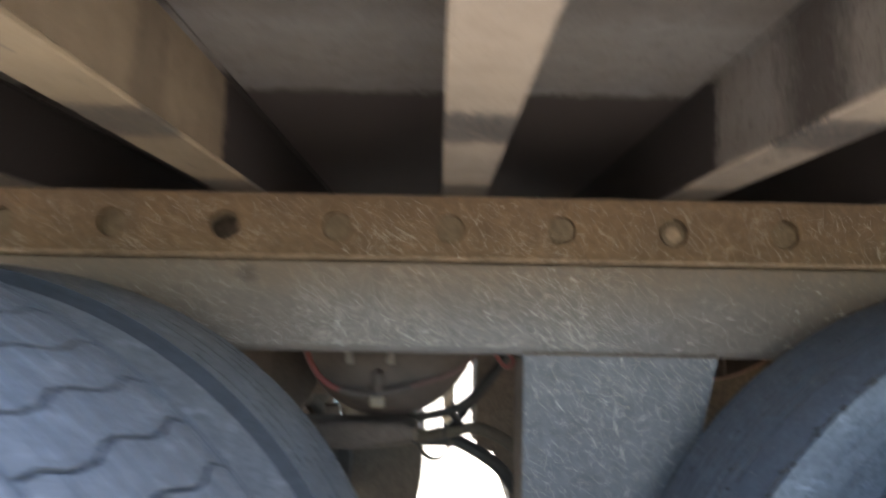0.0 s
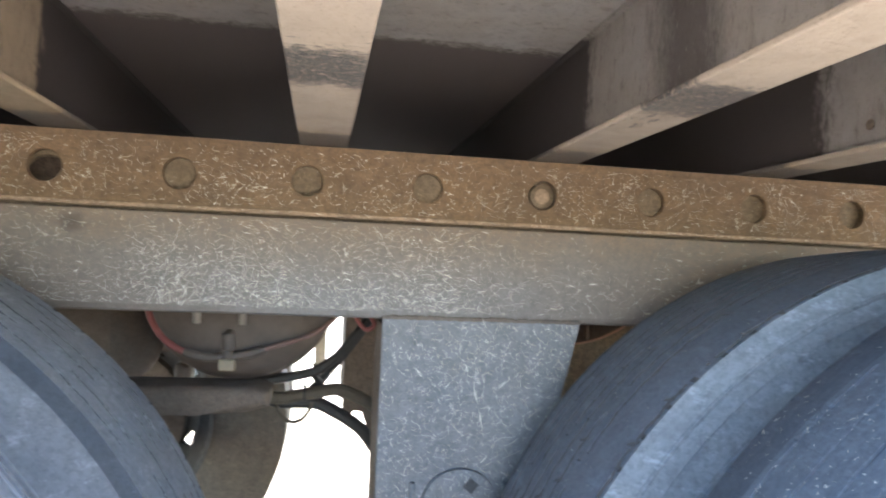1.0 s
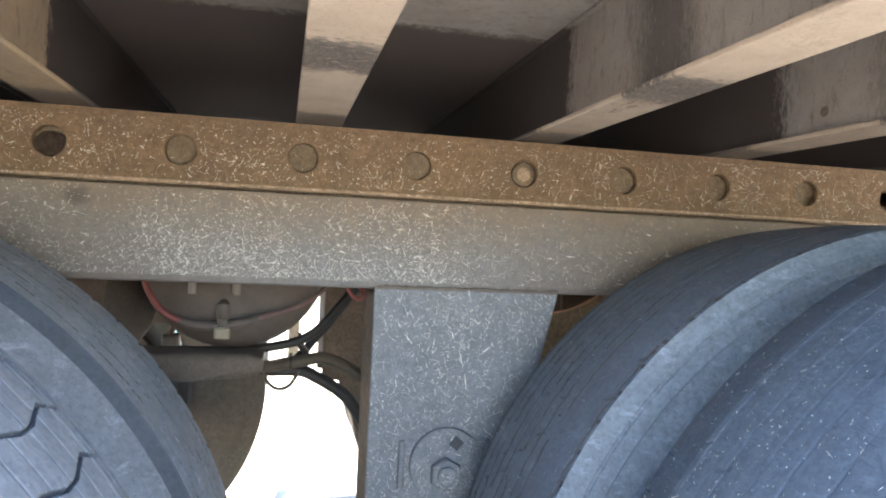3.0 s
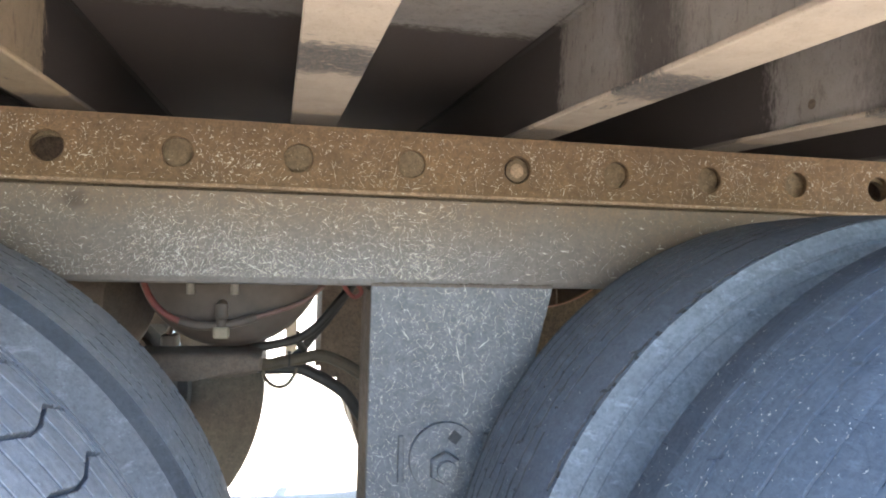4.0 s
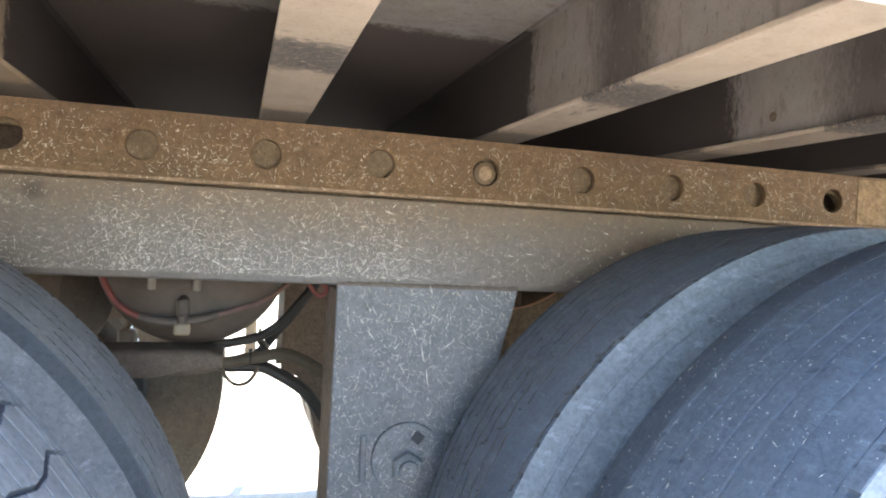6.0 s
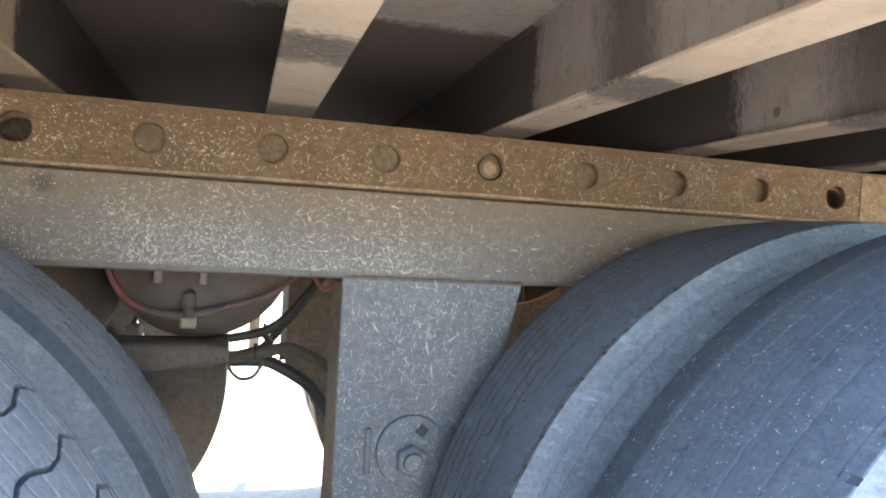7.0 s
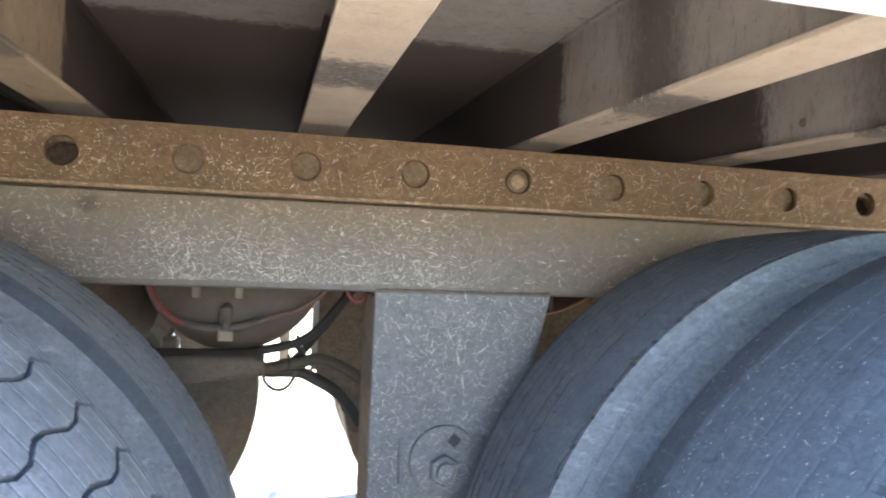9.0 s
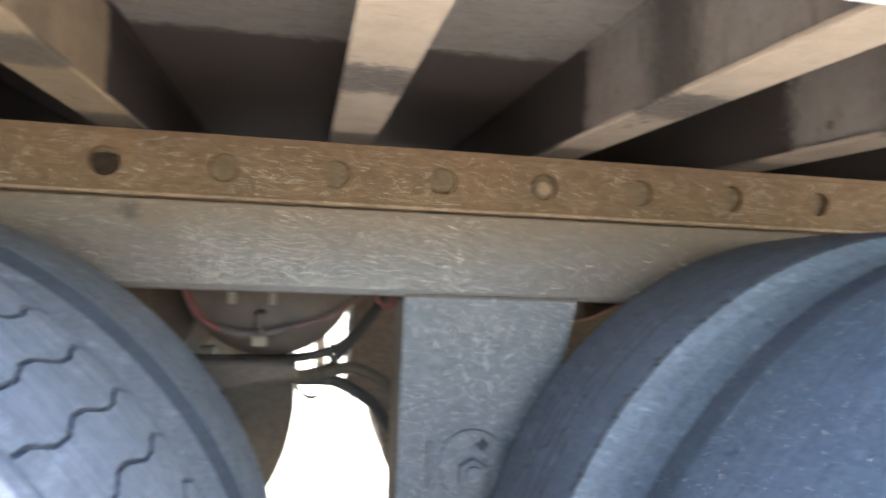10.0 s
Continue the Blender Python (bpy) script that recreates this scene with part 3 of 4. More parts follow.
def build_hanger(y0, y1, mat, label, detail):
    hanger = thing("suspension_hanger", label, "hanger", "suspension hangers", at=(0.06, y0, 0.46))
    back_to = pose(-0.06, -y0, -0.46)
    step = 0.012 if y1 > y0 else -0.012

    def piece(name, bm, m, text="", smooth=False):
        bmesh.ops.transform(bm, matrix=back_to, verts=bm.verts[:])
        return part(name, bm, M[m], hanger, text, smooth)

    piece("side_plate", prism(bmesh.new(), hanger_outline(0.8935) if detail else FAR_OUTLINE, *sorted((y0, y0 + step)), 0.002), mat)
    piece("side_plate", prism(bmesh.new(), hanger_outline(0.8935) if detail else FAR_OUTLINE, *sorted((y1, y1 - step)), 0.002), "hidden")
    ya, yb = sorted((y0 + step, y1 - step))
    piece("end_plate", box(bmesh.new(), -0.050 if detail else -0.060, -0.040, ya + 0.0005, yb - 0.0005, 0.50 if detail else 0.63, 0.885, 0.001), "hidden")
    if detail:
        cx, cz, nz = 0.057, 0.656, 0.6455
        washer = piece("eccentric_washer", cylinder(bmesh.new(), (cx, -0.0085, cz), (cx, -0.0004, cz), 0.050, 48, bevel=0.0015), "hanger", "round alignment washer with a dark square for its hole", True)
        # dark square laid on the washer, painting the shade of its hole
        sq = pose(0.070, 0, 0.685, 0, 40, 0)
        bm = box(bmesh.new(), -0.0075, 0.0075, -0.0093, -0.0087, -0.0075, 0.0075, 0, sq)
        bmesh.ops.transform(bm, matrix=back_to, verts=bm.verts[:])
        part("dark_square", bm, M["groove"], washer)
        bm = cylinder(bmesh.new(), (cx - 0.002, -0.0235, nz), (cx - 0.002, -0.0088, nz), 0.0225, 6, bevel=0.004)
        nut = piece("nut", bm, "hanger")
        bm = cylinder(bmesh.new(), (cx - 0.002, -0.0325, nz), (cx - 0.002, -0.0240, nz), 0.0135, 20, bevel=0.0025)
        bmesh.ops.transform(bm, matrix=back_to, verts=bm.verts[:])
        part("bolt_end", bm, M["hanger"], nut, smooth=True)
        for x in (-0.0045, 0.1155):
            piece("guide_bar", box(bmesh.new(), x - 0.004, x + 0.004, -0.0085, -0.0004, 0.624, 0.689, 0.0025), "hanger")
    else:
        piece("gusset", prism(bmesh.new(), [(-0.0625, 0.836), (-0.0625, 0.8855), (-0.16, 0.8855), (-0.14, 0.795), (-0.121, 0.807), (-0.095, 0.832)], y1 - 0.004, y1 + 0.004, 0.001), "hidden")
    return hanger


build_hanger(0.0, 0.115, "hanger", "grey tapered steel suspension hanger welded to the frame, flecked with chaff", True)
build_hanger(FAR, FAR - 0.26, "hidden", "dark steel suspension hanger under the far frame member", False)


# ---- wheels ----
def smoothstep(a, b, x):
    t = np.clip((x - a) / (b - a), 0, 1)
    return t * t * (3 - 2 * t)


RIB_SIDE = [(0.1095, 0.5025), (0.112, 0.498), (0.117, 0.490), (0.1200, 0.4835), (0.1216, 0.4825), (0.1222, 0.4805), (0.1212, 0.4790), (0.126, 0.470), (0.1275, 0.4685), (0.1280, 0.4668), (0.1272, 0.4655), (0.136, 0.445), (0.1385, 0.444), (0.143, 0.420), (0.145, 0.390), (0.140, 0.350), (0.128, 0.320), (0.112, 0.298), (0.100, 0.288)]
BLOCK_SIDE = [(0.106, 0.5015), (0.111, 0.496), (0.118, 0.484), (0.128, 0.462), (0.137, 0.440), (0.1385, 0.4395), (0.143, 0.415), (0.145, 0.39), (0.138, 0.345), (0.126, 0.318), (0.100, 0.288)]
STEP_SIDE = [(0.0685, 0.5012), (0.0705, 0.4990), (0.0735, 0.4915), (0.0750, 0.4905), (0.0780, 0.4918), (0.0810, 0.4892), (0.094, 0.480), (0.112, 0.460), (0.128, 0.438), (0.138, 0.418), (0.145, 0.390), (0.140, 0.350), (0.126, 0.318), (0.100, 0.288)]
PLAIN_SIDE = [(0.114, 0.496), (0.126, 0.47), (0.14, 0.43), (0.145, 0.39), (0.138, 0.345), (0.1, 0.288)]


LINES = (-0.079, -0.061, -0.042, -0.019, 0.004, 0.031, 0.056, 0.081)


def tyre_mesh(name, style, n, materials):
    """A truck tyre round the y axis: ribs, fine grooves and sipes are cut into the tread. Materials: tread, road side,
    shaded inner side, dark shoulder.
    """
    bare = 0
    low, high = -0.108, 0.108
    road, inward = RIB_SIDE, RIB_SIDE
    # groove places, half width, depth, wobble and how often a groove has worn away
    grooves, cut, deep, wobble, gone = (-0.094, -0.054, -0.021, 0.003, 0.034, 0.066), 0.0010, 0.0014, 0.0004, -0.3
    if style == "step":
        low, road, bare = -0.067, STEP_SIDE, 3
        grooves, cut, deep, wobble = (-0.045, -0.020, 0.006, 0.032, 0.058, 0.083), 0.0012, 0.0022, 0.0008
    if style == "deep":
        high = 0.102
        grooves, cut, deep, wobble, gone = (-0.101, -0.041, -0.021, 0.001, 0.020, 0.041, 0.062, 0.083), 0.0018, 0.0034, 0.0010, -1.3
    ribbed = style in ("rib", "step", "deep")
    if ribbed:
        w = np.linspace(low, high, round((high - low) / 0.0011) + 1).tolist()
    elif style == "block":
        low, high, road, inward = -0.126, 0.104, [(a + 0.022, r) for a, r in BLOCK_SIDE], BLOCK_SIDE
        w = sorted(set(np.linspace(low, high, 141).tolist()) | {g + d for g in LINES for d in (-0.0020, -0.0012, -0.0005, 0.0005, 0.0012, 0.0020)})
    else:
        road, inward = PLAIN_SIDE, PLAIN_SIDE
        w = [-0.108, -0.083, -0.08, -0.05, -0.04, 0, 0.04, 0.05, 0.08, 0.083, 0.108]
    w = np.array(w)
    # finer steps on the upper half
    arc = np.concatenate([np.linspace(radians(-15), radians(205), n, endpoint=False), np.linspace(radians(205), radians(345), 70, endpoint=False)])
    n = len(arc)
    s = (arc * TYRE_R)[:, None]
    crown = TYRE_R + 0.0015 - 0.0035 * (w / high) ** 2
    depth = np.zeros((n, len(w)))
    if ribbed:
        pitch = 2 * math.pi * TYRE_R / 62
        for k, g in enumerate(grooves):
            off = w - g - wobble * (np.sin(s * 2 * math.pi / pitch * 1.5 + 1.3 * k) + 0.6 * np.sin(s * 71 + 2.9 * k))
            kept = np.sin(s * 31 + 2.1 * k) + np.sin(s * 53 + 4.7 * k) > gone
            depth = np.maximum(depth, np.where(kept, deep, 0.0004) * (1 - smoothstep(0.6 * cut, 1.3 * cut, np.abs(off))))
            u = (s / pitch + 0.37 * k + 0.09 * np.sin(s * 17 + k)) % 1.0
            seen = np.sin(s * 23 + 1.7 * k) + np.sin(s * 41 + 3.1 * k) > (-0.5 if style == "deep" else 0.1)
            reach = 0.0045 + 0.003 * np.sin(s * 37 + 5 * k)
            sipe = seen & (np.abs((u - 0.5) * pitch - 0.45 * off) < 0.0013) & (np.abs(off - 0.002) < reach)
            depth = np.maximum(depth, 0.6 * deep * sipe)
        depth = np.maximum(depth, 0.0015 * ((np.abs((s / 0.036) % 1.0 - 0.5) < 0.06) & (np.abs(w) > 0.1)))
    elif style == "block":
        pitch = 2 * math.pi * TYRE_R / 76
        bend = np.interp(w, (-0.115, -0.092, -0.070, -0.050, -0.027, -0.011, 0.021, 0.041, 0.071, 0.095), (0.0085, 0.0085, 0, 0, 0.0085, 0.0085, 0, 0, 0.0085, 0))
        slope = np.gradient(bend, w)
        d = (s - bend - 0.0278) % pitch
        d = np.minimum(d, pitch - d) / np.sqrt(1 + slope ** 2)
        cut = 1 - smoothstep(0.0006, 0.0017, d)
        depth = np.maximum(depth, 0.0038 * cut * (np.abs(w + 0.008) < 0.101))
        for g in LINES:
            depth = np.maximum(depth, 0.0012 * np.cos(np.clip((w - g) / 0.0020, -1, 1) * math.pi / 2) ** 2)
        depth = np.maximum(depth, 0.003 * ((np.abs(np.abs(w + 0.008) - 0.105) < 0.0022) | (np.abs(w - 0.0885) < 0.0022)))
    tread = crown - depth
    ws = np.concatenate([[-a for a, _ in road[::-1]], w, [a for a, _ in inward]])
    radii = np.concatenate([np.tile([r for _, r in road[::-1]], (n, 1)), tread, np.tile([r for _, r in inward], (n, 1))], axis=1)
    m = len(ws)
    co = np.empty((n, m, 3))
    co[..., 0] = radii * np.cos(arc)[:, None]
    co[..., 1] = ws
    co[..., 2] = radii * np.sin(arc)[:, None]
    i = np.arange(n)[:, None] * m
    k = np.arange(m - 1)[None, :]
    j = ((np.arange(n) + 1) % n)[:, None] * m
    quads = np.stack([i + k, j + k, j + k + 1, i + k + 1], -1).reshape(-1, 4)
    mesh = bpy.data.meshes.new(name)
    mesh.from_pydata(co.reshape(-1, 3).tolist(), [], quads.tolist())
    for mat in materials:
        mesh.materials.append(mat)
    which = np.zeros(m - 1, int)
    which[:len(road)] = 1
    which[m - len(inward) - 1:] = 2
    # last road side rings before the tread take the darker fourth material
    if bare:
        which[len(road) - bare:len(road)] = 3
    index = np.tile(which, (n, 1))
    # faces below a set depth get the groove colour, a painted recess shade
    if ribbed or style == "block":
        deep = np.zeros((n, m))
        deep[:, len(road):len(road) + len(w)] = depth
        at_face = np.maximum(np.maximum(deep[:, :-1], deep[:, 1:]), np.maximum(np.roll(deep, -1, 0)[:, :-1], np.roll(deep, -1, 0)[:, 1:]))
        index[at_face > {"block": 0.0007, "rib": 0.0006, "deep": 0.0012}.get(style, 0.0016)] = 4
    # inboard shoulder strip painted dark, as it lies turned from the sky
    if style == "rib":
        middle = (ws[:-1] + ws[1:]) / 2
        index[:, (middle > 0.074) & (middle < 0.115)] = 3
    mesh.polygons.foreach_set("material_index", index.ravel().tolist())
    mesh.polygons.foreach_set("use_smooth", [True] * len(mesh.polygons))
    mesh.set_sharp_from_angle(angle=radians(30))
    return mesh


def rim_mesh():
    """Steel disc wheel with ten hand holes through the disc."""
    profile = [(-0.115, 0.300), (-0.112, 0.288), (-0.09, 0.284), (-0.06, 0.262), (0.06, 0.262), (0.09, 0.284), (0.112, 0.288), (0.115, 0.300), (0.105, 0.294), (0.085, 0.277), (0.05, 0.252), (0.0485, 0.243), (0.0435, 0.216), (0.03, 0.14), (0.03, 0.05), (0.02, 0.05), (0.02, 0.14), (0.0303, 0.216), (0.034, 0.243), (0.035, 0.25), (-0.05, 0.252), (-0.085, 0.277), (-0.105, 0.294)]
    count, segments, front, back = len(profile), 100, 11, 17
    bm = lathe(bmesh.new(), profile, segments, closed=True)
    bm.verts.ensure_lookup_table()
    bm.faces.ensure_lookup_table()
    cut = [bm.faces[k * count + i] for k in range(segments) if k % 10 < 3 for i in (front, back)]
    bmesh.ops.delete(bm, geom=cut, context="FACES_ONLY")

    def at(k, i):
        return bm.verts[(k % segments) * count + i]

    for hole in range(0, segments, 10):
        for k in range(hole, hole + 3):
            bm.faces.new((at(k, front), at(k + 1, front), at(k + 1, back + 1), at(k, back + 1)))
            bm.faces.new((at(k, front + 1), at(k, back), at(k + 1, back), at(k + 1, front + 1)))
        for k in (hole, hole + 3):
            bm.faces.new((at(k, front), at(k, back + 1), at(k, back), at(k, front + 1)))
    bmesh.ops.recalc_face_normals(bm, faces=bm.faces[:])
    return finish(bm, "rim", M["rim"], True)


RIB = tyre_mesh("tyre", "rib", 1500, (M["tread"], M["sidewall"], M["shade_rubber"], M["shoulder"], M["soft_groove"]))
DEEP = tyre_mesh("tyre", "deep", 1500, (M["inner_tread"], M["sidewall"], M["shade_rubber"], M["shade_rubber"], M["groove"]))
STEP = tyre_mesh("tyre", "step", 1100, (M["dusty_tread"], M["clean_sidewall"], M["shade_rubber"], M["ledge"], M["groove"]))
BLOCK = tyre_mesh("tyre", "block", 2000, (M["retread"], M["retread"], M["shade_rubber"], M["shade_rubber"], M["shaded_groove"]))
PLAIN = tyre_mesh("tyre", "plain", 110, (M["far_rubber"], M["far_rubber"], M["far_rubber"], M["far_rubber"]))
RIM = rim_mesh()


def build_wheel(x, y, mesh, turn, label, group):
    wheel = thing("truck_wheel", label, "wheel", group, at=(x, y, AXLE_Z))
    wheel.rotation_euler = (0, radians(turn), 0)
    if x == AXLE_A and y < MIDDLE:
        wheel.location.z, wheel.scale = (AXLE_Z + 0.004, (1.005, 1.0, 1.005)) if y == OUTER else (AXLE_Z - 0.005, (0.99, 1.0, 0.99))
    tyre = new("tyre", mesh)
    rim = new("rim", RIM)
    tyre.parent = rim.parent = wheel
    if y > MIDDLE:
        rim.rotation_euler = (0, 0, math.pi)
    return wheel


worn = "worn ribbed truck tyre with dusty grey sidewalls in a dual pair"
capped = "dusty grey retreaded truck tyre with zigzag tread blocks"
dark = "black truck tyre in shade on the trailer's other side"
near_group, far_group = "near side dual wheels", "far side dual wheels"
build_wheel(AXLE_B, INNER, DEEP, 0, worn, near_group)
build_wheel(AXLE_B, OUTER, RIB, 13.3, worn, near_group)
build_wheel(AXLE_A, INNER, STEP, 5, worn, near_group)
build_wheel(AXLE_A, OUTER, BLOCK, 0, capped, near_group)
for x in (AXLE_A - 0.012, AXLE_B):
    for y, turn in ((FAR - INNER, 10.6), (FAR - OUTER, -1.4)):
        build_wheel(x, y, PLAIN, turn, dark, far_group)


def build_axle(x):
    axle = thing("axle", "dark steel trailer axle tube between the wheels", "axle", "axles", at=(x, MIDDLE, AXLE_Z))
    m = MIDDLE
    part("tube", cylinder(bmesh.new(), (0, OUTER - 0.1 - m, 0), (0, m - OUTER + 0.1, 0), 0.0635, 28, bevel=0.004), M["hidden"], axle, smooth=True)
    for s in (-1, 1):
        part("brake_drum", cylinder(bmesh.new(), (0, s * (m - INNER - 0.09), 0), (0, s * (m - INNER + 0.02), 0), 0.205, 40, bevel=0.008), M["hidden"], axle, smooth=True)
        part("hub", cylinder(bmesh.new(), (0, s * (m - INNER), 0), (0, s * (m - OUTER + 0.12), 0), 0.10, 28, r2=0.075, bevel=0.006), M["hidden"], axle, smooth=True)


build_axle(AXLE_A)
build_axle(AXLE_B)


# ---- suspension and air lines behind the frame ----
def build_air_tank(y0, y1, label, detail):
    cx, cz, r = -0.248, 0.922, 0.145
    tank = thing("air_tank", label, "air tank", "air tanks", at=(cx, y0, cz))
    d = 1 if y1 > y0 else -1
    length = abs(y1 - y0)
    prof = [(0, 0.0005), (0.0, 0.06), (0.004, 0.095), (0.012, 0.122), (0.026, 0.138), (0.045, r), (length - 0.045, r), (length - 0.02, 0.13), (length, 0.08), (length, 0.0005)]
    part("shell", lathe(bmesh.new(), [(d * a, b) for a, b in prof], 64), M["tank"], tank, smooth=True)
    part("clamp_band", lathe(bmesh.new(), [(d * a, b) for a, b in ((0.085, r + 0.001), (0.085, r + 0.006), (0.125, r + 0.006), (0.125, r + 0.001))], 64), M["hidden"], tank)
    if detail:
        for dx in (-0.055, 0.009):
            stud = part("stud", cylinder(bmesh.new(), (dx, -0.014, -0.057), (dx, -0.014, 0.0), 0.0062, 14, bevel=0.0012), M["stud"], tank, smooth=True)
            part("nut", cylinder(bmesh.new(), (dx, -0.014, -0.036), (dx, -0.014, -0.026), 0.0105, 6, bevel=0.001), M["tank"], stud)
            part("lug", box(bmesh.new(), dx - 0.012, dx + 0.012, -0.026, 0.012, -0.024, -0.016, 0.002), M["tank"], stud)
        valve = part("drain_valve", cylinder(bmesh.new(), (-0.009, -0.016, -0.094), (-0.009, -0.016, -0.070), 0.0098, 18, bevel=0.002), M["tank"], tank, "dusty grey drain valve", True)
        part("elbow", cylinder(bmesh.new(), (-0.009, -0.016, -0.076), (-0.009, 0.012, -0.070), 0.0075, 14), M["tank"], valve, smooth=True)
        part("collar", cylinder(bmesh.new(), (-0.009, -0.016, -0.1055), (-0.009, -0.016, -0.0945), 0.0078, 18), M["tank"], valve, smooth=True)
        part("drain_plug", box(bmesh.new(), -0.0205, 0.0025, -0.027, -0.005, -0.1235, -0.106, 0.003), M["brass"], tank, "tarnished brass drain plug")
    return tank


build_air_tank(0.185, 0.53, "dark round air tank with brass drain plug behind the frame", True)


def build_arm(x0, x1, y0, y1, z0, z1, label):
    arm = thing("trailing_arm", label, "trailing arm", "trailing arms", at=((x0 + x1) / 2, (y0 + y1) / 2, z0))
    m = Matrix.Translation((-(x0 + x1) / 2, -(y0 + y1) / 2, -z0))
    h = z1 - z0
    outline = [(x0, z0), (x1 - 0.10, z0), (x1 - 0.03, z0 + 0.10 * h), (x1, z0 + 0.32 * h), (x1, z1 - 0.15 * h), (x1 - 0.02, z1), (x0, z1)]
    bm = prism(bmesh.new(), outline, y0, y1)
    long = [e for e in bm.edges if abs(e.verts[0].co.y - e.verts[1].co.y) < 1e-6]
    bmesh.ops.bevel(bm, geom=long, offset=0.3 * h, segments=4, profile=0.5, affect="EDGES")
    bmesh.ops.transform(bm, matrix=m, verts=bm.verts[:])
    part("beam", bm, M["rust"], arm, smooth=True)
    part("clamp", box(bmesh.new(), x0 + 0.12, x0 + 0.17, y0 - 0.004, y1 + 0.004, z0 - 0.004, z1 + 0.004, 0.002, m), M["hidden"], arm)
    return arm


build_arm(-0.90, -0.196, 0.17, 0.27, 0.733, 0.774, "dark brown suspension arm under the air tank")
build_arm(-0.90, -0.206, FAR - 0.27, FAR - 0.17, 0.733, 0.774, "dark brown suspension arm on the far side")


def hose_thing(name, label, points, radius, mat):
    ob = tube(name, points, radius, M[mat])
    return tagged(ob, label, "hose", "air hoses")


hose_thing("air_hose", "red air hose looped in front of the tank", [(-0.378, 0.20, 0.93), (-0.372, 0.18, 0.890), (-0.3655, 0.175, 0.868), (-0.3505, 0.172, 0.8455), (-0.330, 0.170, 0.8300), (-0.311, 0.170, 0.8222), (-0.296, 0.172, 0.8192)], 0.0048, "red_hose")
hose_thing("air_hose", "black rubber hose joined between red air lines", [(-0.318, 0.1695, 0.8245), (-0.300, 0.170, 0.8190), (-0.2814, 0.171, 0.8172), (-0.2491, 0.172, 0.8185), (-0.222, 0.174, 0.8245), (-0.205, 0.175, 0.8302)], 0.0072, "tank")
hose_thing("air_hose", "dust-faded red air line rising from the tank", [(-0.214, 0.1745, 0.8275), (-0.1838, 0.175, 0.8371), (-0.1505, 0.175, 0.8481), (-0.1255, 0.178, 0.8616), (-0.10, 0.185, 0.885), (-0.085, 0.19, 0.91)], 0.0038, "faded_hose")
hose_thing("air_hose", "thick black air hose curving up to the frame", [(-0.28, 0.44, 0.735), (-0.236, 0.45, 0.739), (-0.197, 0.45, 0.7445), (-0.165, 0.45, 0.7505), (-0.135, 0.45, 0.7585), (-0.110, 0.45, 0.773), (-0.088, 0.45, 0.793), (-0.060, 0.45, 0.827), (-0.030, 0.45, 0.868), (-0.01, 0.45, 0.93)], 0.0090, "hose")
hose_thing("air_hose", "black air hose rising to the frame", [(-0.14, 0.49, 0.715), (-0.121, 0.49, 0.735), (-0.098, 0.49, 0.765), (-0.072, 0.49, 0.797), (-0.038, 0.49, 0.85), (-0.015, 0.49, 0.93)], 0.0085, "hose")
hose_thing("air_hose", "dusty brown hose sagging between arm and hanger", [(-0.25, 0.44, 0.714), (-0.19, 0.45, 0.7090), (-0.16, 0.45, 0.7150), (-0.13, 0.45, 0.7195), (-0.09, 0.45, 0.7260), (-0.05, 0.45, 0.7130), (-0.01, 0.45, 0.689), (0.04, 0.45, 0.65)], 0.0118, "brown_hose")
hose_thing("air_hose", "dusty dark hose below the brown one", [(-0.25, 0.46, 0.718), (-0.22, 0.46, 0.708), (-0.19, 0.46, 0.7005), (-0.16, 0.46, 0.7005), (-0.125, 0.46, 0.6985), (-0.095, 0.46, 0.6850), (-0.058, 0.46, 0.663), (-0.033, 0.46, 0.641), (0.0, 0.46, 0.595)], 0.0122, "hose")
hose_thing("cable", "thin dusty brown cable hanging in a loop", [(-0.199, 0.45, 0.702), (-0.194, 0.45, 0.684), (-0.181, 0.45, 0.670), (-0.166, 0.45, 0.6655), (-0.150, 0.45, 0.672), (-0.139, 0.45, 0.688), (-0.134, 0.45, 0.702)], 0.0036, "brown_hose")
hose_thing("cable", "short black tie between the hoses", [(-0.139, 0.46, 0.760), (-0.131, 0.465, 0.748), (-0.119, 0.48, 0.732)], 0.0070, "hose")
hose_thing("air_hose", "thin orange air line behind the hanger", [(0.20, 0.15, 0.846), (0.263, 0.15, 0.853), (0.302, 0.15, 0.863), (0.342, 0.15, 0.884), (0.38, 0.15, 0.92)], 0.0014, "orange_hose")
hose_thing("air_hose", "small red coiled air line beside the hanger", [(-0.083, 0.086, 0.898), (-0.078, 0.09, 0.884), (-0.065, 0.093, 0.870), (-0.054, 0.092, 0.876), (-0.058, 0.09, 0.886), (-0.068, 0.086, 0.898)], 0.0032, "red_hose")



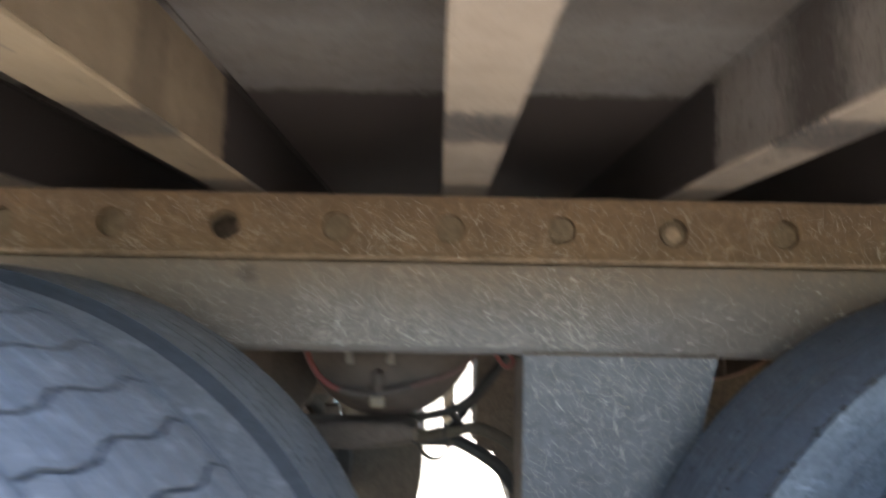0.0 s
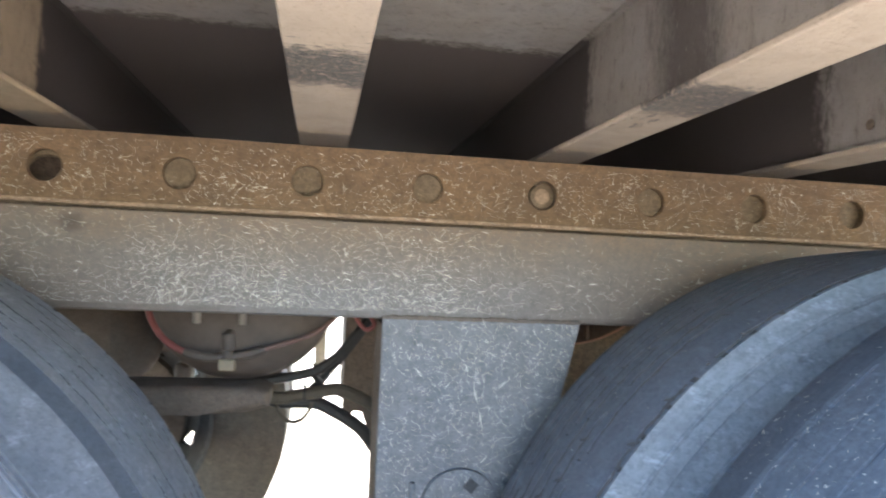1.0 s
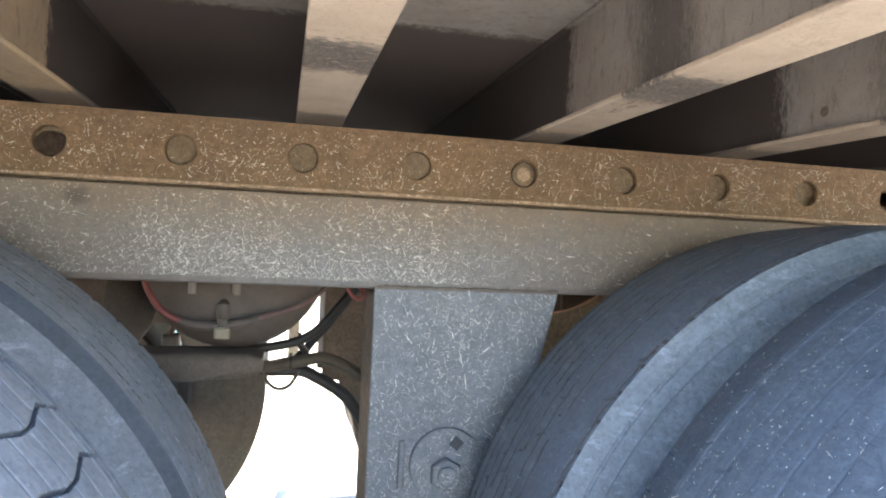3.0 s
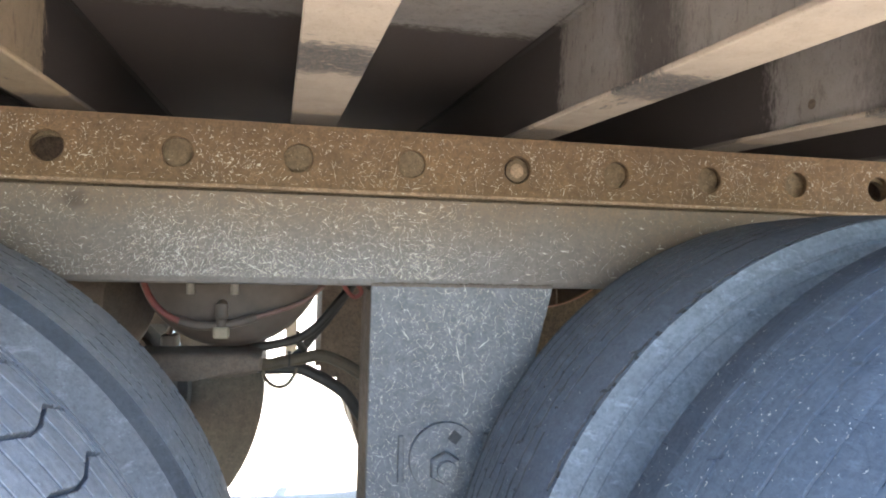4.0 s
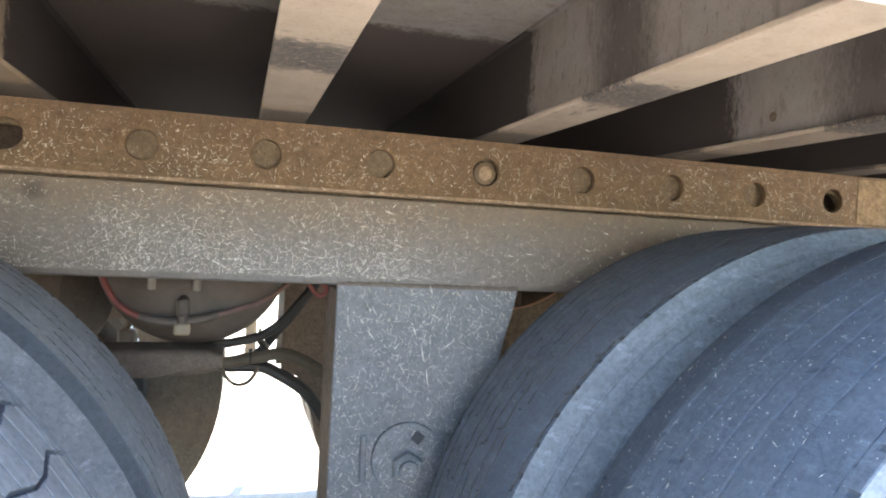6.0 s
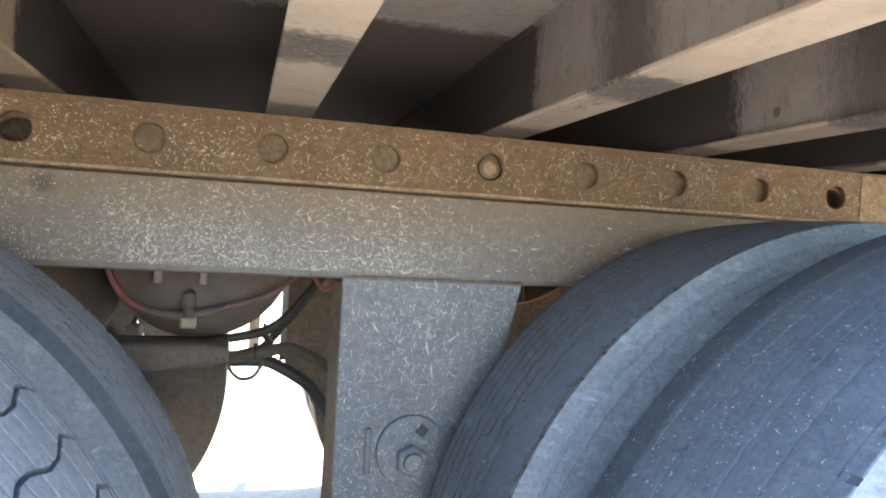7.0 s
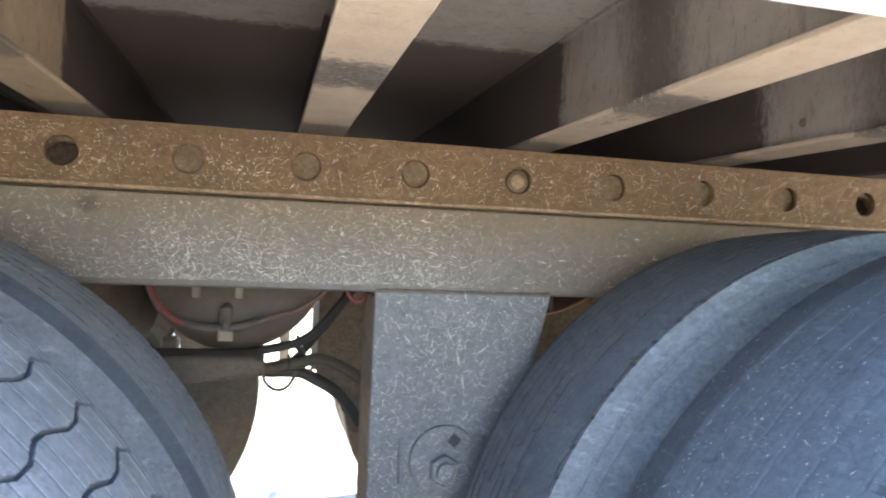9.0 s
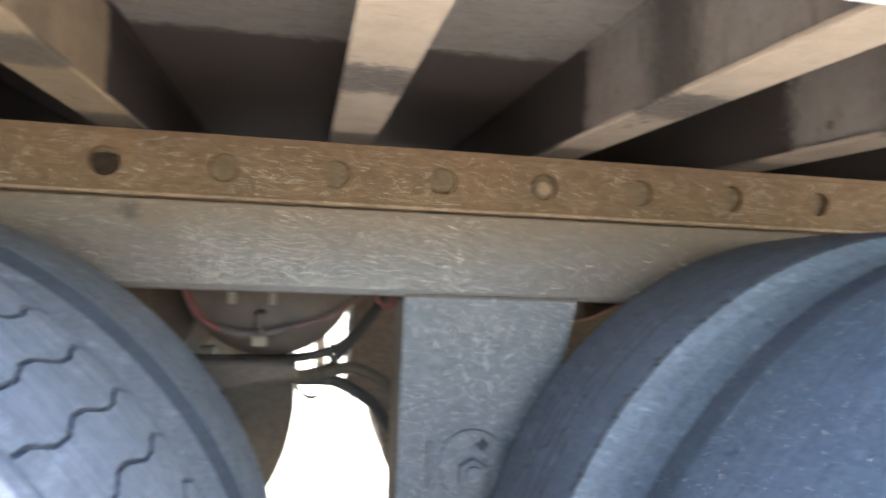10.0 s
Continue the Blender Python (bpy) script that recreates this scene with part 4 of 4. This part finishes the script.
def build_brake_chamber(x, y, z, tilt, label):
    chamber = thing("brake_chamber", label, "brake chamber", "brake chambers", at=(x, y, z))
    chamber.rotation_euler = (0, 0, radians(tilt))
    prof = [(-0.13, 0.0005), (-0.13, 0.06), (-0.115, 0.082), (-0.07, 0.09), (-0.012, 0.095), (0.012, 0.095), (0.07, 0.09), (0.115, 0.08), (0.13, 0.05), (0.13, 0.0005)]
    part("body", lathe(bmesh.new(), prof, 40), M["rust"], chamber, smooth=True)
    part("clamp_ring", lathe(bmesh.new(), [(-0.016, 0.096), (-0.012, 0.107), (0.012, 0.107), (0.016, 0.096)], 40, closed=True), M["hidden"], chamber)
    part("push_rod", cylinder(bmesh.new(), (0, 0.13, 0), (0, 0.24, 0), 0.012, 12), M["hidden"], chamber, smooth=True)
    part("bracket", box(bmesh.new(), -0.07, 0.07, 0.131, 0.143, -0.30, 0.06, 0.003), M["hidden"], chamber)
    return chamber


build_brake_chamber(-0.53, 0.40, 0.84, 70, "dark brown brake chamber behind the tyre")
build_brake_chamber(0.36, 0.40, 0.80, 70, "dark brown brake chamber beside the hanger")
build_arm(0.10, 0.60, 0.014, 0.101, 0.565, 0.66, "dark trailing arm bolted in the near hanger")
build_arm(0.10, 0.60, FAR - 0.145, FAR - 0.02, 0.565, 0.66, "dark trailing arm bolted in the far hanger")

shield = thing("dust_shield", "brown rusty brake dust shield behind the hanger", "dust shield", at=(0.33, 0.165, 0.80))
bm = bmesh.new()
prism(bm, [(-0.14, -0.20), (-0.14, 0.040), (-0.063, 0.0505), (-0.025, 0.0610), (0.013, 0.0815), (0.035, 0.0905), (0.16, 0.0905), (0.16, -0.20)], 0.0, 0.004, 0.0008)
part("plate", bm, M["shield"], shield)
part("rolled_edge", box(bmesh.new(), 0.012, 0.16, -0.008, -0.0005, 0.0835, 0.0895, 0.002), M["rail"], shield)

fitting = thing("hose_fitting", "pale dusty hose fitting with an added mirror sliver for a daylight gap", "fitting", at=(-0.388, 0.60, 0.7145))
part("block", box(bmesh.new(), -0.017, 0.017, -0.02, 0.02, 0.0, 0.034, 0.006), M["tab_block"], fitting)
part("stem", cylinder(bmesh.new(), (-0.004, 0.0, 0.030), (0.06, -0.095, 0.205), 0.006, 12), M["hidden"], fitting, smooth=True)
part("strap", box(bmesh.new(), 0.002, 0.008, 0.02, 0.08, 0.004, 0.010, 0.001), M["hidden"], fitting)
# added mirror sliver: reflects brightness where daylight shows through a gap
gap_glint = Matrix.Translation((0.005, 0.06, 0.0175)) @ Vector((-0.12, 1.0, -0.14)).to_track_quat("Y", "Z").to_matrix().to_4x4() @ Matrix.Rotation(radians(-26), 4, "Y")
part("gap_glint", box(bmesh.new(), -0.0034, 0.0034, -0.001, 0.001, -0.018, 0.018, 0.0008, gap_glint), M["gap_mirror"], fitting, "added mirror sliver standing for a daylight gap")

def build_cable_tie(x, y, z, radius):
    tie = thing("cable_tie", "small black plastic cable tie round a hose", "cable tie", "cable ties", at=(x, y, z))
    ring = [(-0.002, radius), (-0.002, radius + 0.0013), (0.002, radius + 0.0013), (0.002, radius)]
    bm = lathe(bmesh.new(), ring, 24, closed=True)
    bmesh.ops.rotate(bm, matrix=Matrix.Rotation(radians(90), 3, "Z"), verts=bm.verts[:])
    part("strap", bm, M["hose"], tie)
    part("head", box(bmesh.new(), -0.0032, 0.0032, -0.003, 0.003, radius + 0.0005, radius + 0.0065, 0.0008), M["hose"], tie)


build_cable_tie(-0.134, 0.45, 0.7589, 0.0090)
build_cable_tie(-0.149, 0.45, 0.7167, 0.0118)

post = thing("hanging_bracket", "beige painted flat bar hanging from the far side rail", "bracket", at=(-0.116, FAR_SIDE + 0.018, 0.47))
part("bar", box(bmesh.new(), -0.021, 0.021, -0.0055, 0.0055, 0, 0.69, 0.002), M["post"], post)
part("flange", box(bmesh.new(), -0.021, -0.015, -0.045, -0.006, 0, 0.60, 0.0015), M["post"], post)


# ---- dry chaff stuck to the steel and tyres ----
def flecks(name, label, spots):
    """One mesh of small raised slivers. spots: (place, normal, along, length, width)."""
    verts, faces = [], []
    for p, nrm, along, length, width in spots:
        across = nrm.cross(along)
        k = len(verts)
        lift = nrm * 0.0003
        verts += [p - along * length / 2 + lift, p + across * width / 2 + lift, p + along * length / 2 + lift, p - across * width / 2 + lift, p + nrm * (0.0003 + width * 0.16)]
        faces += [(k, k + 1, k + 4), (k + 1, k + 2, k + 4), (k + 2, k + 3, k + 4), (k + 3, k, k + 4)]
    mesh = bpy.data.meshes.new(name)
    mesh.from_pydata([tuple(v) for v in verts], [], faces)
    mesh.materials.append(M["chaff"])
    return tagged(new(name, mesh), label, "chaff", kind="stuff")


def size(rng, scale=1.0):
    length = min(0.013, 0.0013 * math.exp(rng.gauss(0.05, 0.78)) * scale)
    return length, min(length, rng.uniform(0.00042, 0.00075))


def plate_flecks(rng, count, x0, x1, z0, z1, y, density, lean, spread, scale=1.0):
    """Scatter slivers on a plate that faces the road."""
    out = []
    while len(out) < count:
        x, z = rng.uniform(x0, x1), rng.uniform(z0, z1)
        if rng.random() > density(x, z):
            continue
        a = rng.gauss(lean, spread)
        out.append((Vector((x, y, z)), Vector((0, -1, 0)), Vector((math.cos(a), 0, math.sin(a))), *size(rng, scale)))
    return out


def on_rail(x, z):
    u = (x / PITCH + 0.5) % 1.0 - 0.5
    if math.hypot(u * PITCH, z - 1.0605) < 0.022:
        return 0
    return 0.35 + 0.65 * noise.noise((x * 9, 3.1, z * 12)) ** 2 * 4


def on_slider(x, z):
    if z > RAIL_BOTTOM - 0.0075:
        return 0
    low = 1 - (z - SLIDER_BOTTOM) / 0.13
    left = 1.0 if x < 0 else max(0.16, 1 - x * 4.5)
    edge = min(1.0, max(0.12, (x + 0.62) * 5))
    return left * edge * (0.2 + 0.8 * max(0, low)) * (0.7 + 0.6 * noise.noise((x * 14, 0.5, z * 14)))


def on_hanger(x, z):
    right = 0.184 + (z - 0.790) * 0.24
    if x > right or x < -0.05:
        return 0
    return 0.75 + 0.5 * noise.noise((x * 20, 1.5, z * 16))


rng = random.Random(11)
flecks("chaff_on_rail", "pale chaff flecks stuck on the ochre rail", plate_flecks(rng, 6500, -0.9, 1.15, RAIL_BOTTOM + 0.008, RAIL_TOP - 0.002, 0.0, on_rail, 0.2, 0.9, 0.98) + plate_flecks(rng, 420, -0.9, 1.15, RAIL_BOTTOM + 0.002, RAIL_BOTTOM + 0.0040, -0.0041, lambda x, z: 0.4 + 0.6 * noise.noise((x * 7, 2.2, 0)), 0.1, 0.4, 0.9) + [f for i in range(-5, 16) if i % 8 for f in plate_flecks(rng, 4, i * PITCH - 3 * PITCH - 0.015, i * PITCH - 3 * PITCH + 0.015, 1.0455, 1.0755, 0.0124, lambda x, z: 1, 0.2, 0.9, 0.85)])
flecks("chaff_on_frame", "pale chaff flecks stuck on the grey frame", plate_flecks(rng, 8800, -0.75, 0.75, SLIDER_BOTTOM + 0.01, RAIL_BOTTOM - 0.002, 0.0015, on_slider, 0.3, 0.9, 0.98) + [(Vector((rng.uniform(-0.1, 0.45), 0.0015, rng.uniform(0.905, 1.0))), Vector((0, -1, 0)), Vector((1, 0, rng.uniform(-0.5, 0.35))).normalized(), rng.uniform(0.007, 0.018), 0.0013) for _ in range(16)])
def on_washer(x, z):
    return 0.8 if math.hypot(x - 0.057, z - 0.656) < 0.048 and math.hypot(x - 0.055, z - 0.6455) > 0.024 else 0


long_slivers = [(Vector((x, 0.0, z)), Vector((0, -1, 0)), Vector((math.cos(a), 0, math.sin(a))), length, 0.0014) for x, z, a, length in ((0.073, 0.800, 1.80, 0.030), (0.081, 0.768, 1.72, 0.026), (0.060, 0.832, 1.85, 0.013), (0.109, 0.8125, 0.65, 0.018), (0.0875, 0.7155, 0.85, 0.014), (-0.002, 0.826, 2.2, 0.021))]
flecks("chaff_on_hanger", "pale chaff flecks stuck on the suspension hanger", long_slivers + plate_flecks(rng, 3500, -0.050, 0.21, 0.50, 0.891, 0.0, on_hanger, 1.7, 0.8, 1.75) + plate_flecks(rng, 260, 0.004, 0.108, 0.60, 0.71, -0.0085, on_washer, 1.2, 0.9, 1.3) + plate_flecks(rng, 60, 0.04, 0.072, 0.627, 0.659, -0.0236, lambda x, z: 1 if 0.0145 < math.hypot(x - 0.055, z - 0.6455) < 0.0185 else 0, 1.2, 0.9, 1.2) + plate_flecks(rng, 40, 0.04, 0.072, 0.627, 0.659, -0.0326, lambda x, z: 1 if math.hypot(x - 0.055, z - 0.6455) < 0.0105 else 0, 1.2, 0.9, 1.2))


def tyre_flecks(rng, count, x, y, a0, a1, half):
    out = []
    for _ in range(count):
        a = radians(rng.uniform(a0, a1))
        nrm = Vector((math.cos(a), 0, math.sin(a)))
        w = rng.uniform(-half, half)
        r = TYRE_R + 0.0015 - 0.0035 * (w / half) ** 2
        b = rng.uniform(0, math.pi)
        along = Vector((-math.sin(a) * math.cos(b), math.sin(b), math.cos(a) * math.cos(b)))
        length, width = size(rng, 0.95)
        out.append((Vector((x, y + w, AXLE_Z)) + nrm * r, nrm, along, length * 0.7, width * 1.2))
    return out


flecks("chaff_on_tyres", "tiny pale chaff flecks on the worn tyres", tyre_flecks(rng, 1600, AXLE_B, OUTER, 85, 185, 0.105) + tyre_flecks(rng, 260, AXLE_B, INNER, 80, 185, 0.105) + tyre_flecks(rng, 60, AXLE_A, OUTER, 0, 90, 0.09))
